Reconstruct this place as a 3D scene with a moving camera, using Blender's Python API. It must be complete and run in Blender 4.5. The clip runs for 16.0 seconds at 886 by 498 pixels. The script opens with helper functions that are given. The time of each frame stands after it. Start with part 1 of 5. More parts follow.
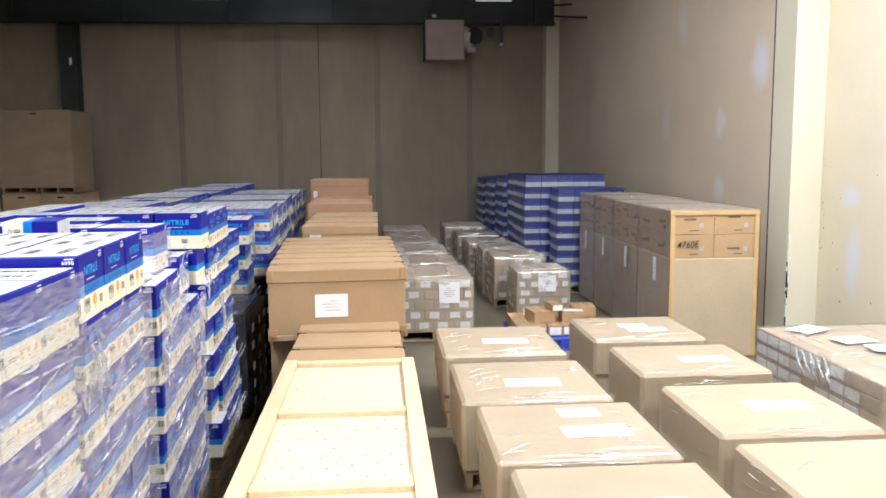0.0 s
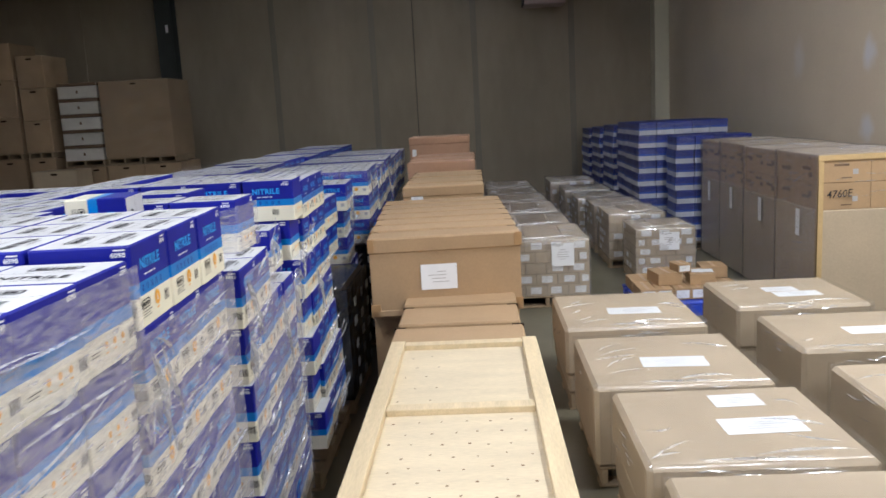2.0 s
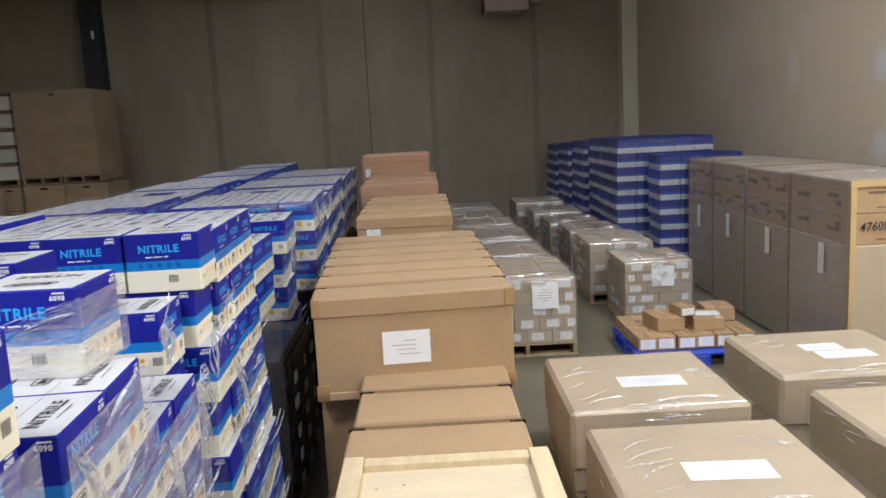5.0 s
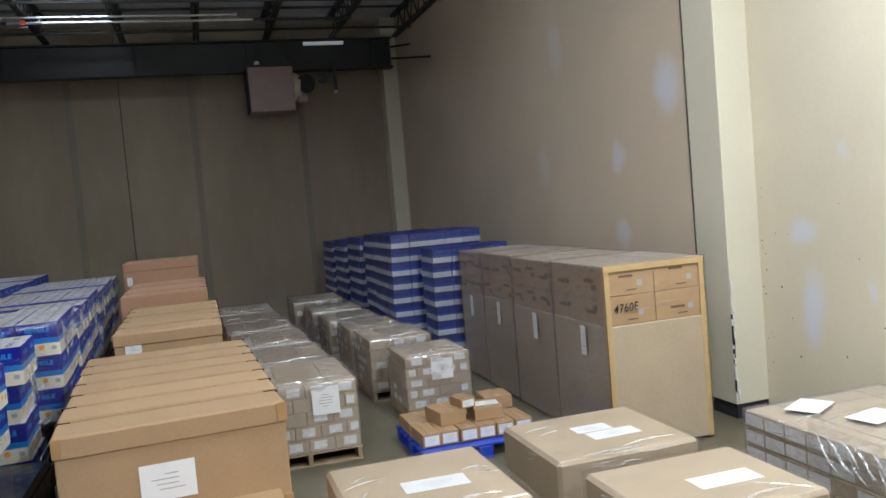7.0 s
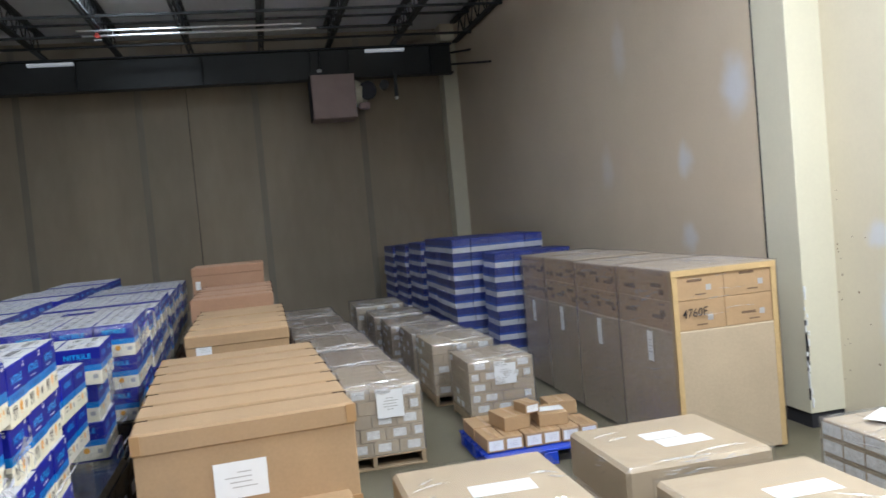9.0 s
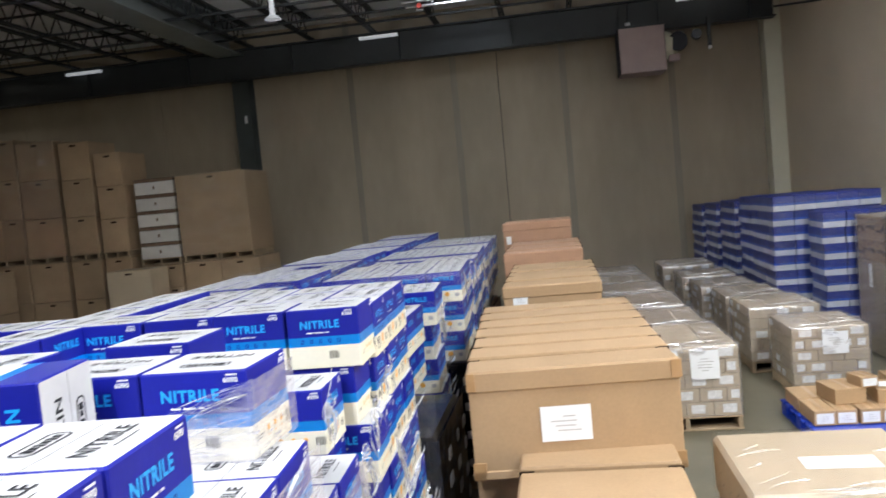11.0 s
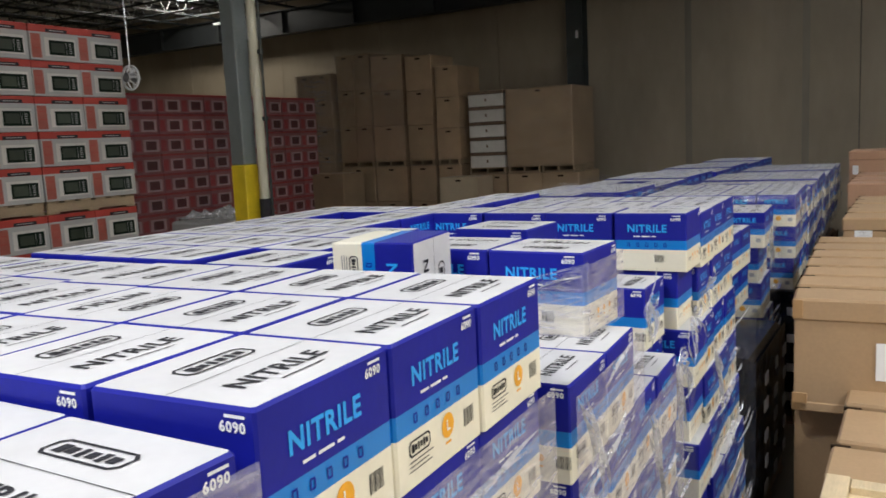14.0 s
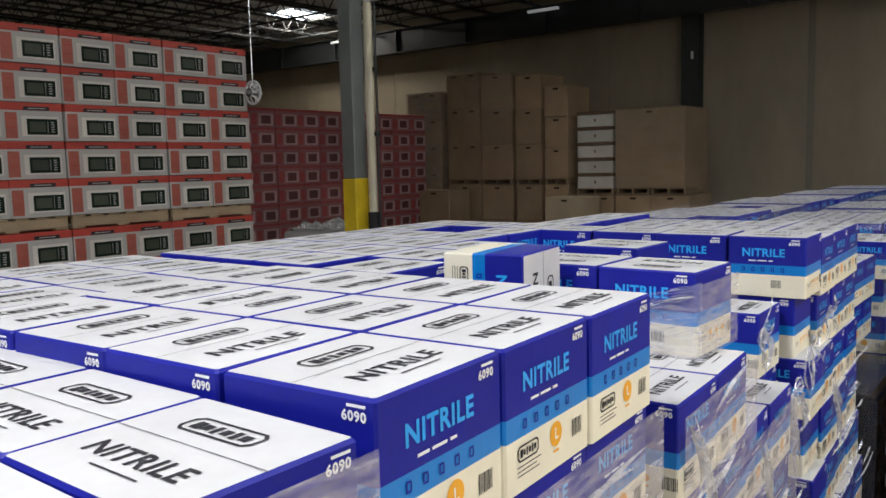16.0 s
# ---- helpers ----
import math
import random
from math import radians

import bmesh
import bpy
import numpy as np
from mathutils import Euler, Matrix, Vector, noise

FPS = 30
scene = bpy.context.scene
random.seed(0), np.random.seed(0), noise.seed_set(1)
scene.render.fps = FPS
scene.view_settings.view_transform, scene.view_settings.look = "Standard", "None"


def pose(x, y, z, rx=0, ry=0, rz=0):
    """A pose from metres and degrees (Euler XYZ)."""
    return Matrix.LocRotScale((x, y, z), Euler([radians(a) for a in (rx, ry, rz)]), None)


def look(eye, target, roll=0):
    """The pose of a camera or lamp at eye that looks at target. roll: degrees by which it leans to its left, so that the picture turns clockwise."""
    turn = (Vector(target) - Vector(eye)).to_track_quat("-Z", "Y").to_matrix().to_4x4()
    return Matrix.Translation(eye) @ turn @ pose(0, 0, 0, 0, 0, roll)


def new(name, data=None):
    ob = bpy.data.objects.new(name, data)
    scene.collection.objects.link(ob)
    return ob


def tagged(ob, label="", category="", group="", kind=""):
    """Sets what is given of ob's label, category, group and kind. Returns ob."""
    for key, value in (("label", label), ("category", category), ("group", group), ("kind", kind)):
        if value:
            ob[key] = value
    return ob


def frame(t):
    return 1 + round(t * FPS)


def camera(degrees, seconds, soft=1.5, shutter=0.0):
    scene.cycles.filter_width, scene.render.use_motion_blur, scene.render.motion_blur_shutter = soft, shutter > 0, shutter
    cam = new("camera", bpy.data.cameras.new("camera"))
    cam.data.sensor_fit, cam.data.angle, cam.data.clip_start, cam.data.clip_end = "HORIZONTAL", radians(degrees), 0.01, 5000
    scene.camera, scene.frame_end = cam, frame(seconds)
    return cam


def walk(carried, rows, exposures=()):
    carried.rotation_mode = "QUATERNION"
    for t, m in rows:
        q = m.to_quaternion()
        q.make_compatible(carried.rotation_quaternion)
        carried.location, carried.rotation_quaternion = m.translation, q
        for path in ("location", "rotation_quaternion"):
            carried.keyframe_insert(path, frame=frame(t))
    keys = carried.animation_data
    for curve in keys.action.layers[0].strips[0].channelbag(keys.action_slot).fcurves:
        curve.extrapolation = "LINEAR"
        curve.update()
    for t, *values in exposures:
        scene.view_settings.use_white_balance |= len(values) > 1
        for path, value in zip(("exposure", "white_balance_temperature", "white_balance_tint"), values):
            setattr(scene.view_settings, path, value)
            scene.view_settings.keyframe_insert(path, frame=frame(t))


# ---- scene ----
cam = camera(57.4, 16.0, soft=1.55, shutter=0.3)
PATH = [
    (0, (0.445, -0.306, 2.268), (0.598, 1.674, 2.033), -0.4),
    (0.5, (0.444, -0.211, 2.282), (0.557, 1.771, 2.036), -0.1),
    (1, (0.478, -0.061, 2.287), (0.476, 1.921, 2.02), -1.2),
    (1.5, (0.385, 0.122, 2.261), (0.241, 2.092, 1.944), -2.9),
    (2, (0.352, 0.401, 2.239), (0.259, 2.371, 1.903), -3.1),
    (2.5, (0.311, 0.706, 2.254), (0.276, 2.678, 1.926), -2.5),
    (3, (0.21, 0.953, 2.222), (0.156, 2.926, 1.893), -2.9),
    (5.5, (0.21, 1.932, 2.29), (0.316, 3.908, 1.996), -3.1),
    (6, (0.245, 1.978, 2.302), (0.678, 3.92, 2.104), -3.4),
    (6.5, (0.291, 1.962, 2.312), (0.842, 3.88, 2.18), -4.4),
    (7, (0.309, 1.95, 2.319), (0.879, 3.863, 2.201), -4.9),
    (7.5, (0.301, 1.956, 2.315), (0.904, 3.861, 2.211), -5.0),
    (8, (0.295, 1.962, 2.309), (0.897, 3.866, 2.204), -5.0),
    (10.5, (0.146, 1.98, 2.3), (0.027, 3.976, 2.231), -5.3),
    (11, (0.1, 1.946, 2.282), (-0.192, 3.92, 2.158), -5.3),
    (11.5, (0.061, 1.92, 2.251), (-0.469, 3.841, 2.078), -5.0),
    (12, (0.058, 1.841, 2.236), (-0.768, 3.653, 2.047), -4.7),
    (12.5, (0.077, 1.828, 2.234), (-0.832, 3.595, 2.006), -3.3),
    (13, (0.086, 1.827, 2.229), (-0.849, 3.575, 1.958), -3.7),
    (13.5, (0.086, 1.818, 2.228), (-0.863, 3.554, 1.935), -3.5),
    (14, (0.077, 1.798, 2.225), (-0.936, 3.502, 1.96), -2.8),
    (14.5, (0.073, 1.786, 2.217), (-1.052, 3.425, 2.0), -2.4),
    (15, (0.074, 1.781, 2.215), (-1.086, 3.396, 2.003), -1.9),
    (15.5, (0.074, 1.78, 2.211), (-1.117, 3.374, 2.004), -1.6),
    (16, (0.075, 1.761, 2.211), (-1.148, 3.329, 2.001), -1.4),
]
walk(cam, [(t, look(eye, target, roll)) for t, eye, target, roll in PATH],
     [(0, -0.04, 6250, 11), (0.5, -0.56, 6200, 11), (1, -0.64, 6020, 10), (2, -0.7, 6060, 11), (3.2, -0.7, 6100, 11), (5.3, -0.48, 6250, 10), (6, -0.26, 6280, 10), (6.5, -0.5, 6200, 8), (7, -0.66, 6000, 7), (8.2, -0.65, 5850, 7),
      (10.3, 0.2, 5950, 8), (11, 0.0, 6150, 9), (11.6, -0.33, 6350, 10), (12.2, -0.56, 6350, 10), (13, -0.74, 6430, 10), (16, -0.78, 6450, 10)])

# ---------------- world and lights ----------------
world = bpy.data.worlds.new("world")
scene.world = world
world.use_nodes = True
world.node_tree.nodes["Background"].inputs[0].default_value = (0.5, 0.55, 0.6, 1)
world.node_tree.nodes["Background"].inputs[1].default_value = 0.012

LAMPS = [  # x, y, z, watts down, watts up: assumed ceiling light fixtures, all out of view
    (3.5, 5.2, 5.75, 450, 50), (3.1, -1.5, 5.75, 330, 50), (-1.3, 0.9, 5.75, 300, 50), (-2.6, -2.5, 5.75, 250, 40),
    # the two at y 10.2 are added to brighten the roof deck
    (1.5, 10.2, 5.2, 8, 430), (-4.6, 10.2, 5.2, 8, 500), (-9.5, 1.0, 5.75, 56, 60), (-15.5, 7.0, 5.75, 24, 60),
]


def lamp_light(x, y, z, watts, up):
    d = bpy.data.lights.new("ceiling_lamp_light", "AREA")
    d.shape, d.size, d.size_y, d.energy, d.color = "RECTANGLE", 0.42, 1.2, watts, (0.98, 0.985, 1.0)
    o = new("ceiling_lamp_light", d)
    o.matrix_world = pose(x, y, z - 0.03)
    u = bpy.data.lights.new("added_roof_uplight", "AREA")  # added above the closed housing, to brighten the roof deck
    u.shape, u.size, u.size_y, u.energy, u.color = "RECTANGLE", 0.4, 1.2, up, (0.98, 0.985, 1.0)
    new("added_roof_uplight", u).matrix_world = pose(x, y, z + 0.12, 180)
    return o


for sx, sy, watts, tone in ((-1.38, 16.0, 28, (0.90, 0.95, 1.0)), (-17.2, 17.6, 230, (1.0, 0.93, 0.80))):
    sky_light = bpy.data.lights.new("skylight_light", "AREA")
    sky_light.shape, sky_light.size, sky_light.size_y, sky_light.energy, sky_light.color = "RECTANGLE", 1.1, 1.2, watts, tone
    new("skylight_light", sky_light).matrix_world = pose(sx, sy, 6.395)


# ---------------- materials ----------------
def material(name, base=(0.8, 0.8, 0.8), rough=0.6, metal=0.0, var=0.0, scale=6.0, grain=0.0, gscale=80.0, bump=0.0, bscale=60.0,
             stretch=(1, 1, 1), spec=0.5, coat=0.0, obj_var=0.0, island_var=0.0, emit=None, strength=0.0):
    """Principled paint, board or metal with stains (var), fine grain and relief."""
    m = bpy.data.materials.new(name)
    m.use_nodes = True
    nt = m.node_tree
    b = nt.nodes["Principled BSDF"]
    N, L = nt.nodes.new, nt.links.new
    b.inputs["Roughness"].default_value = rough
    b.inputs["Metallic"].default_value = metal
    b.inputs["Specular IOR Level"].default_value = spec
    b.inputs["Coat Weight"].default_value = coat
    b.inputs["Coat Roughness"].default_value = 0.15
    b.inputs["Base Color"].default_value = (*base, 1)
    if emit:
        b.inputs["Emission Color"].default_value = (*emit, 1)
        b.inputs["Emission Strength"].default_value = strength
    co = N("ShaderNodeTexCoord")
    mp = N("ShaderNodeMapping")
    mp.inputs["Scale"].default_value = stretch
    L(co.outputs["Object"], mp.inputs["Vector"])
    val = None

    def noise_val(sc, det, amount):
        n = N("ShaderNodeTexNoise")
        n.inputs["Scale"].default_value, n.inputs["Detail"].default_value = sc, det
        L(mp.outputs[0], n.inputs["Vector"])
        r = N("ShaderNodeMapRange")
        r.inputs[1].default_value, r.inputs[2].default_value = 0.25, 0.75
        r.inputs[3].default_value, r.inputs[4].default_value = 1 - amount, 1 + amount
        L(n.outputs["Fac"], r.inputs[0])
        return r.outputs[0]

    def times(a, c):
        k = N("ShaderNodeMath")
        k.operation = "MULTIPLY"
        L(a, k.inputs[0])
        L(c, k.inputs[1])
        return k.outputs[0]

    if var:
        val = noise_val(scale, 4, var)
    if grain:
        g = noise_val(gscale, 3, grain)
        val = times(val, g) if val else g
    for amount, node, out in ((obj_var, "ShaderNodeObjectInfo", "Random"), (island_var, "ShaderNodeNewGeometry", "Random Per Island")):
        if amount:
            r = N("ShaderNodeMapRange")
            r.inputs[3].default_value, r.inputs[4].default_value = 1 - amount, 1 + amount
            L(N(node).outputs[out], r.inputs[0])
            val = times(val, r.outputs[0]) if val else r.outputs[0]
    if val:
        h = N("ShaderNodeHueSaturation")
        h.inputs["Color"].default_value = (*base, 1)
        L(val, h.inputs["Value"])
        L(h.outputs[0], b.inputs["Base Color"])
    if bump:
        n = N("ShaderNodeTexNoise")
        n.inputs["Scale"].default_value, n.inputs["Detail"].default_value = bscale, 5
        L(mp.outputs[0], n.inputs["Vector"])
        k = N("ShaderNodeBump")
        k.inputs["Strength"].default_value, k.inputs["Distance"].default_value = bump, 0.01
        L(n.outputs["Fac"], k.inputs["Height"])
        L(k.outputs[0], b.inputs["Normal"])
    return m


def film_material(name, tint, low, high, stretch, rough=0.12, scale=9.0, milk=0.35):
    """Stretch film: mostly clear, with milky and shiny streaks along the pull of the wrap."""
    m = bpy.data.materials.new(name)
    m.use_nodes = True
    nt = m.node_tree
    N, L = nt.nodes.new, nt.links.new
    nt.nodes.remove(nt.nodes["Principled BSDF"])
    out = nt.nodes["Material Output"]
    co, mp, n = N("ShaderNodeTexCoord"), N("ShaderNodeMapping"), N("ShaderNodeTexNoise")
    mp.inputs["Scale"].default_value = stretch
    n.inputs["Scale"].default_value, n.inputs["Detail"].default_value = scale, 5
    L(co.outputs["Object"], mp.inputs["Vector"])
    L(mp.outputs[0], n.inputs["Vector"])
    r = N("ShaderNodeMapRange")
    r.inputs[1].default_value, r.inputs[2].default_value = 0.35, 0.72
    r.inputs[3].default_value, r.inputs[4].default_value = low, high
    L(n.outputs["Fac"], r.inputs[0])
    k = N("ShaderNodeBump")
    k.inputs["Strength"].default_value, k.inputs["Distance"].default_value = 0.6, 0.006
    L(n.outputs["Fac"], k.inputs["Height"])
    tr, gl, df, mix, mix2 = (N(i) for i in ("ShaderNodeBsdfTransparent", "ShaderNodeBsdfGlossy", "ShaderNodeBsdfDiffuse", "ShaderNodeMixShader", "ShaderNodeMixShader"))
    gl.inputs["Roughness"].default_value = rough
    gl.inputs["Color"].default_value = (0.95, 0.95, 0.97, 1)
    df.inputs["Color"].default_value = (*tint, 1)
    L(k.outputs[0], gl.inputs["Normal"])
    mix2.inputs[0].default_value = milk
    L(gl.outputs[0], mix2.inputs[1])
    L(df.outputs[0], mix2.inputs[2])
    L(r.outputs[0], mix.inputs[0])
    L(tr.outputs[0], mix.inputs[1])
    L(mix2.outputs[0], mix.inputs[2])
    L(mix.outputs[0], out.inputs["Surface"])
    return m


M_FLOOR = material("polished_concrete", (0.145, 0.130, 0.088), 0.40, var=0.22, scale=1.3, grain=0.08, gscale=50, bump=0.05, bscale=120)
M_CONC = material("painted_concrete_panel", (0.322, 0.268, 0.198), 0.75, var=0.22, scale=0.6, grain=0.05, gscale=5, bump=0.12, bscale=70, stretch=(1, 1, 0.35))
M_STRIP = material("stained_concrete_strip", (0.255, 0.228, 0.183), 0.78, var=0.2, scale=0.8, grain=0.08, gscale=9, stretch=(1, 1, 0.2))
M_JOINT = material("joint_sealant", (0.07, 0.065, 0.055), 0.8, grain=0.1)
M_CREAM = material("cream_wall_paint", (0.70, 0.665, 0.525), 0.55, var=0.06, scale=0.7, grain=0.02, gscale=30, bump=0.04, bscale=90)


def patched_paint(name, base, patches):
    """The cream paint with soft-edged filler rubbed over it: patches of centre y, z and half sizes."""
    m = material(name, base, 0.55, var=0.06, scale=0.7, grain=0.02, gscale=30, bump=0.04, bscale=90)
    nt = m.node_tree
    N, L = nt.nodes.new, nt.links.new
    b = nt.nodes["Principled BSDF"]
    co, n, off = N("ShaderNodeTexCoord"), N("ShaderNodeTexNoise"), N("ShaderNodeVectorMath")
    n.inputs["Scale"].default_value, n.inputs["Detail"].default_value = 5.0, 4
    L(co.outputs["Object"], n.inputs["Vector"])
    off.operation = "MULTIPLY_ADD"
    off.inputs[1].default_value = (0, 0.2, 0.2)
    L(n.outputs["Color"], off.inputs[0])
    L(co.outputs["Object"], off.inputs[2])
    total = None
    for y, z, hy, hz, amount in patches:
        mp, ln, r = N("ShaderNodeMapping"), N("ShaderNodeVectorMath"), N("ShaderNodeMapRange")
        mp.inputs["Location"].default_value = (0, -(y + 0.1) / hy, -(z + 0.1) / hz)
        mp.inputs["Scale"].default_value = (0, 1 / hy, 1 / hz)
        ln.operation = "LENGTH"
        r.interpolation_type = "SMOOTHSTEP"
        r.inputs[1].default_value, r.inputs[2].default_value = 0.25, 1.25
        r.inputs[3].default_value, r.inputs[4].default_value = amount, 0.0
        L(off.outputs[0], mp.inputs["Vector"])
        L(mp.outputs[0], ln.inputs[0])
        L(ln.outputs["Value"], r.inputs[0])
        if total is None:
            total = r.outputs[0]
        else:
            k = N("ShaderNodeMath")
            k.operation = "MAXIMUM"
            L(total, k.inputs[0])
            L(r.outputs[0], k.inputs[1])
            total = k.outputs[0]
    mix = N("ShaderNodeMixRGB")
    old = b.inputs["Base Color"].links[0].from_socket
    L(total, mix.inputs[0])
    L(old, mix.inputs[1])
    mix.inputs[2].default_value = (0.72, 0.74, 0.80, 1)
    L(mix.outputs[0], b.inputs["Base Color"])
    return m


M_PATCHED = patched_paint("patched_cream_wall_paint", (0.73, 0.66, 0.505), (
    (7.82, 1.10, 0.17, 0.40, 0.9), (7.90, 1.78, 0.19, 0.13, 0.8), (7.15, 1.30, 0.06, 0.15, 0.6), (7.38, 2.46, 0.08, 0.09, 0.45)))
# darker than the near wall; its dimmer, warmer light is put into the paint
M_PATCHED_FAR = patched_paint("patched_light_tinted_wall_paint", (0.64, 0.54, 0.41), (
    (9.34, 3.32, 0.26, 0.36, 0.8), (10.38, 2.65, 0.17, 0.22, 0.7), (10.4, 1.76, 0.18, 0.18, 0.6), (11.8, 4.2, 0.2, 0.4, 0.35), (12.4, 2.7, 0.2, 0.3, 0.3)))
M_STEEL = material("dark_painted_steel", (0.020, 0.023, 0.025), 0.5, var=0.2, scale=2, grain=0.1, gscale=40)
M_DECK = material("white_roof_deck", (0.80, 0.81, 0.83), 0.6, var=0.12, scale=0.8, grain=0.04)
M_COLDARK = material("dark_green_column_paint", (0.032, 0.038, 0.036), 0.55, var=0.2, scale=2, grain=0.08)
M_COL = material("grey_column_paint", (0.17, 0.19, 0.19), 0.5, var=0.15, scale=2, grain=0.05)
M_YEL = material("yellow_safety_paint", (0.75, 0.55, 0.02), 0.5, var=0.15, scale=5, grain=0.08)
M_PIPE = material("cream_pipe_paint", (0.62, 0.59, 0.46), 0.5, var=0.08, scale=4)
M_BOARD = material("kraft_cardboard", (0.432, 0.286, 0.155), 0.75, var=0.08, scale=3, grain=0.05, gscale=60, bump=0.05, bscale=140, obj_var=0.07, island_var=0.05)
M_BOARD2 = material("pale_kraft_cardboard", (0.478, 0.384, 0.268), 0.7, var=0.07, scale=2.5, grain=0.05, gscale=60, bump=0.05, bscale=120, obj_var=0.06, island_var=0.06)
M_BOARD3 = material("reddish_kraft_cardboard", (0.45, 0.265, 0.165), 0.75, var=0.08, scale=3, grain=0.05, gscale=60, bump=0.05, bscale=140, obj_var=0.08)
# darker kraft copy for the far towers: their dim light is in the colour
M_BOARD4 = material("dim_lit_kraft_cardboard", (0.37, 0.262, 0.16), 0.75, var=0.14, scale=2, grain=0.06, gscale=50, bump=0.06, bscale=100, obj_var=0.12)
M_TAPE = material("brown_packing_tape", (0.40, 0.24, 0.11), 0.3, var=0.1, scale=8)
M_EDGE = material("cardboard_edge_post", (0.54, 0.38, 0.18), 0.7, grain=0.08, var=0.08)
M_PAPER = material("white_label_paper", (0.82, 0.83, 0.84), 0.6, var=0.03, scale=10)
M_INK = material("black_print", (0.03, 0.03, 0.035), 0.7, spec=0.2)
M_GREYINK = material("grey_print", (0.42, 0.41, 0.41), 0.6)
# near-black that stands in for the shade inside lid slots and hand holes
M_SLOT = material("gap_shade_colour", (0.03, 0.018, 0.01), 0.9, spec=0.05)
M_BROWNINK = material("brown_print", (0.16, 0.10, 0.06), 0.7, var=0.2, scale=20)
M_WHITE = material("white_carton_board", (0.61, 0.61, 0.62), 0.5, var=0.08, scale=5, grain=0.02, gscale=40, bump=0.03, bscale=50, obj_var=0.04, island_var=0.04)
M_BLUE = material("royal_blue_print", (0.006, 0.010, 0.27), 0.5, spec=0.3, var=0.08, scale=6, grain=0.04, bump=0.04, bscale=40, obj_var=0.08, island_var=0.08)
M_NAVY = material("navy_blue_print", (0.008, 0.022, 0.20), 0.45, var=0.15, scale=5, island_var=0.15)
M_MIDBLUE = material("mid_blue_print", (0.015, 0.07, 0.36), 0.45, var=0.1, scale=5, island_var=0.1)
# pale carton band, greyed: the film haze is put into its colour
M_HAZEWHITE = material("hazed_white_carton_print", (0.50, 0.52, 0.58), 0.5, var=0.1, scale=5, island_var=0.12)
M_CYAN = material("cyan_print", (0.0, 0.19, 0.60), 0.35, var=0.05, scale=6, obj_var=0.05)
M_CYAN2 = material("light_cyan_lettering", (0.02, 0.35, 0.85), 0.4)
M_CREAMB = material("cream_carton_print", (0.80, 0.76, 0.62), 0.45, var=0.04, scale=5, grain=0.02, obj_var=0.04, island_var=0.04)
M_ORANGE = material("orange_print", (0.85, 0.40, 0.02), 0.4)
M_WOOD = material("new_pine", (0.66, 0.53, 0.33), 0.6, var=0.12, scale=3, grain=0.10, gscale=30, bump=0.08, bscale=40, stretch=(6, 0.6, 6), obj_var=0.06)
M_PLY = material("pine_plywood", (0.68, 0.57, 0.39), 0.6, var=0.08, scale=2, grain=0.08, gscale=22, bump=0.05, stretch=(1, 5, 1))
M_KNOT = material("dark_nail_head", (0.22, 0.13, 0.06), 0.6)
M_PALLET = material("weathered_pallet_wood", (0.36, 0.27, 0.17), 0.8, var=0.2, scale=3, grain=0.15, gscale=40, bump=0.15, stretch=(5, 1, 5), obj_var=0.12, island_var=0.12)
M_BPALLET = material("blue_plastic", (0.01, 0.05, 0.50), 0.4, var=0.08, scale=5)
M_RED = material("red_carton_print", (0.40, 0.045, 0.03), 0.5, var=0.08, scale=4, obj_var=0.06, island_var=0.06)
M_PINK = material("faded_red_print", (0.33, 0.085, 0.06), 0.6, var=0.2, scale=8)
M_GREY = material("pale_grey_carton", (0.42, 0.41, 0.40), 0.55, var=0.05, scale=5, obj_var=0.05, island_var=0.05)
M_PALE = material("pale_printed_casing", (0.60, 0.58, 0.54), 0.5, var=0.06, scale=6, obj_var=0.08)
M_OVENGLASS = material("dark_oven_window_print", (0.035, 0.045, 0.030), 0.35, var=0.5, scale=7, obj_var=0.3)
# far oven cartons: film haze and purplish light are put into these colours
M_ROSE = material("haze_tinted_rose_carton", (0.36, 0.13, 0.14), 0.5, var=0.15, scale=4, obj_var=0.12)
M_ROSERED = material("haze_tinted_red_print", (0.42, 0.055, 0.06), 0.5, var=0.15, scale=5, obj_var=0.12)
M_ROSEPALE = material("haze_tinted_pale_print", (0.55, 0.36, 0.37), 0.5, var=0.15, scale=5, obj_var=0.12)
M_WINE = material("haze_tinted_dark_print", (0.11, 0.018, 0.024), 0.45, var=0.2, scale=6, obj_var=0.2)
M_OVEN = material("dark_green_black_print", (0.014, 0.022, 0.016), 0.9, spec=0.05)
M_HEATER = material("pinkish_grey_enamel", (0.36, 0.27, 0.26), 0.6, var=0.08, scale=3)
M_METAL = material("bright_metal", (0.7, 0.7, 0.72), 0.3, metal=0.9, var=0.1)
M_TUBE = material("lamp_diffuser", (0.9, 0.9, 0.9), 0.4, emit=(1, 0.97, 0.92), strength=9.0)
M_SKY = material("skylight_pane", (0.9, 0.9, 0.9), 0.4, emit=(0.88, 0.94, 1.0), strength=7.0)
# white housings of unlit lamps, brightened by a faint added glow
M_TUBEOFF = material("brightened_lamp_housing", (0.85, 0.86, 0.88), 0.3, emit=(0.95, 0.97, 1), strength=0.25)
M_BLACK = material("black_film_wrap", (0.008, 0.008, 0.010), 0.22, var=0.3, scale=8, bump=0.5, bscale=14)
F_CLEAR = film_material("clear_stretch_film", (0.66, 0.65, 0.77), 0.16, 0.58, (1.5, 1.5, 9), rough=0.26, milk=0.68)
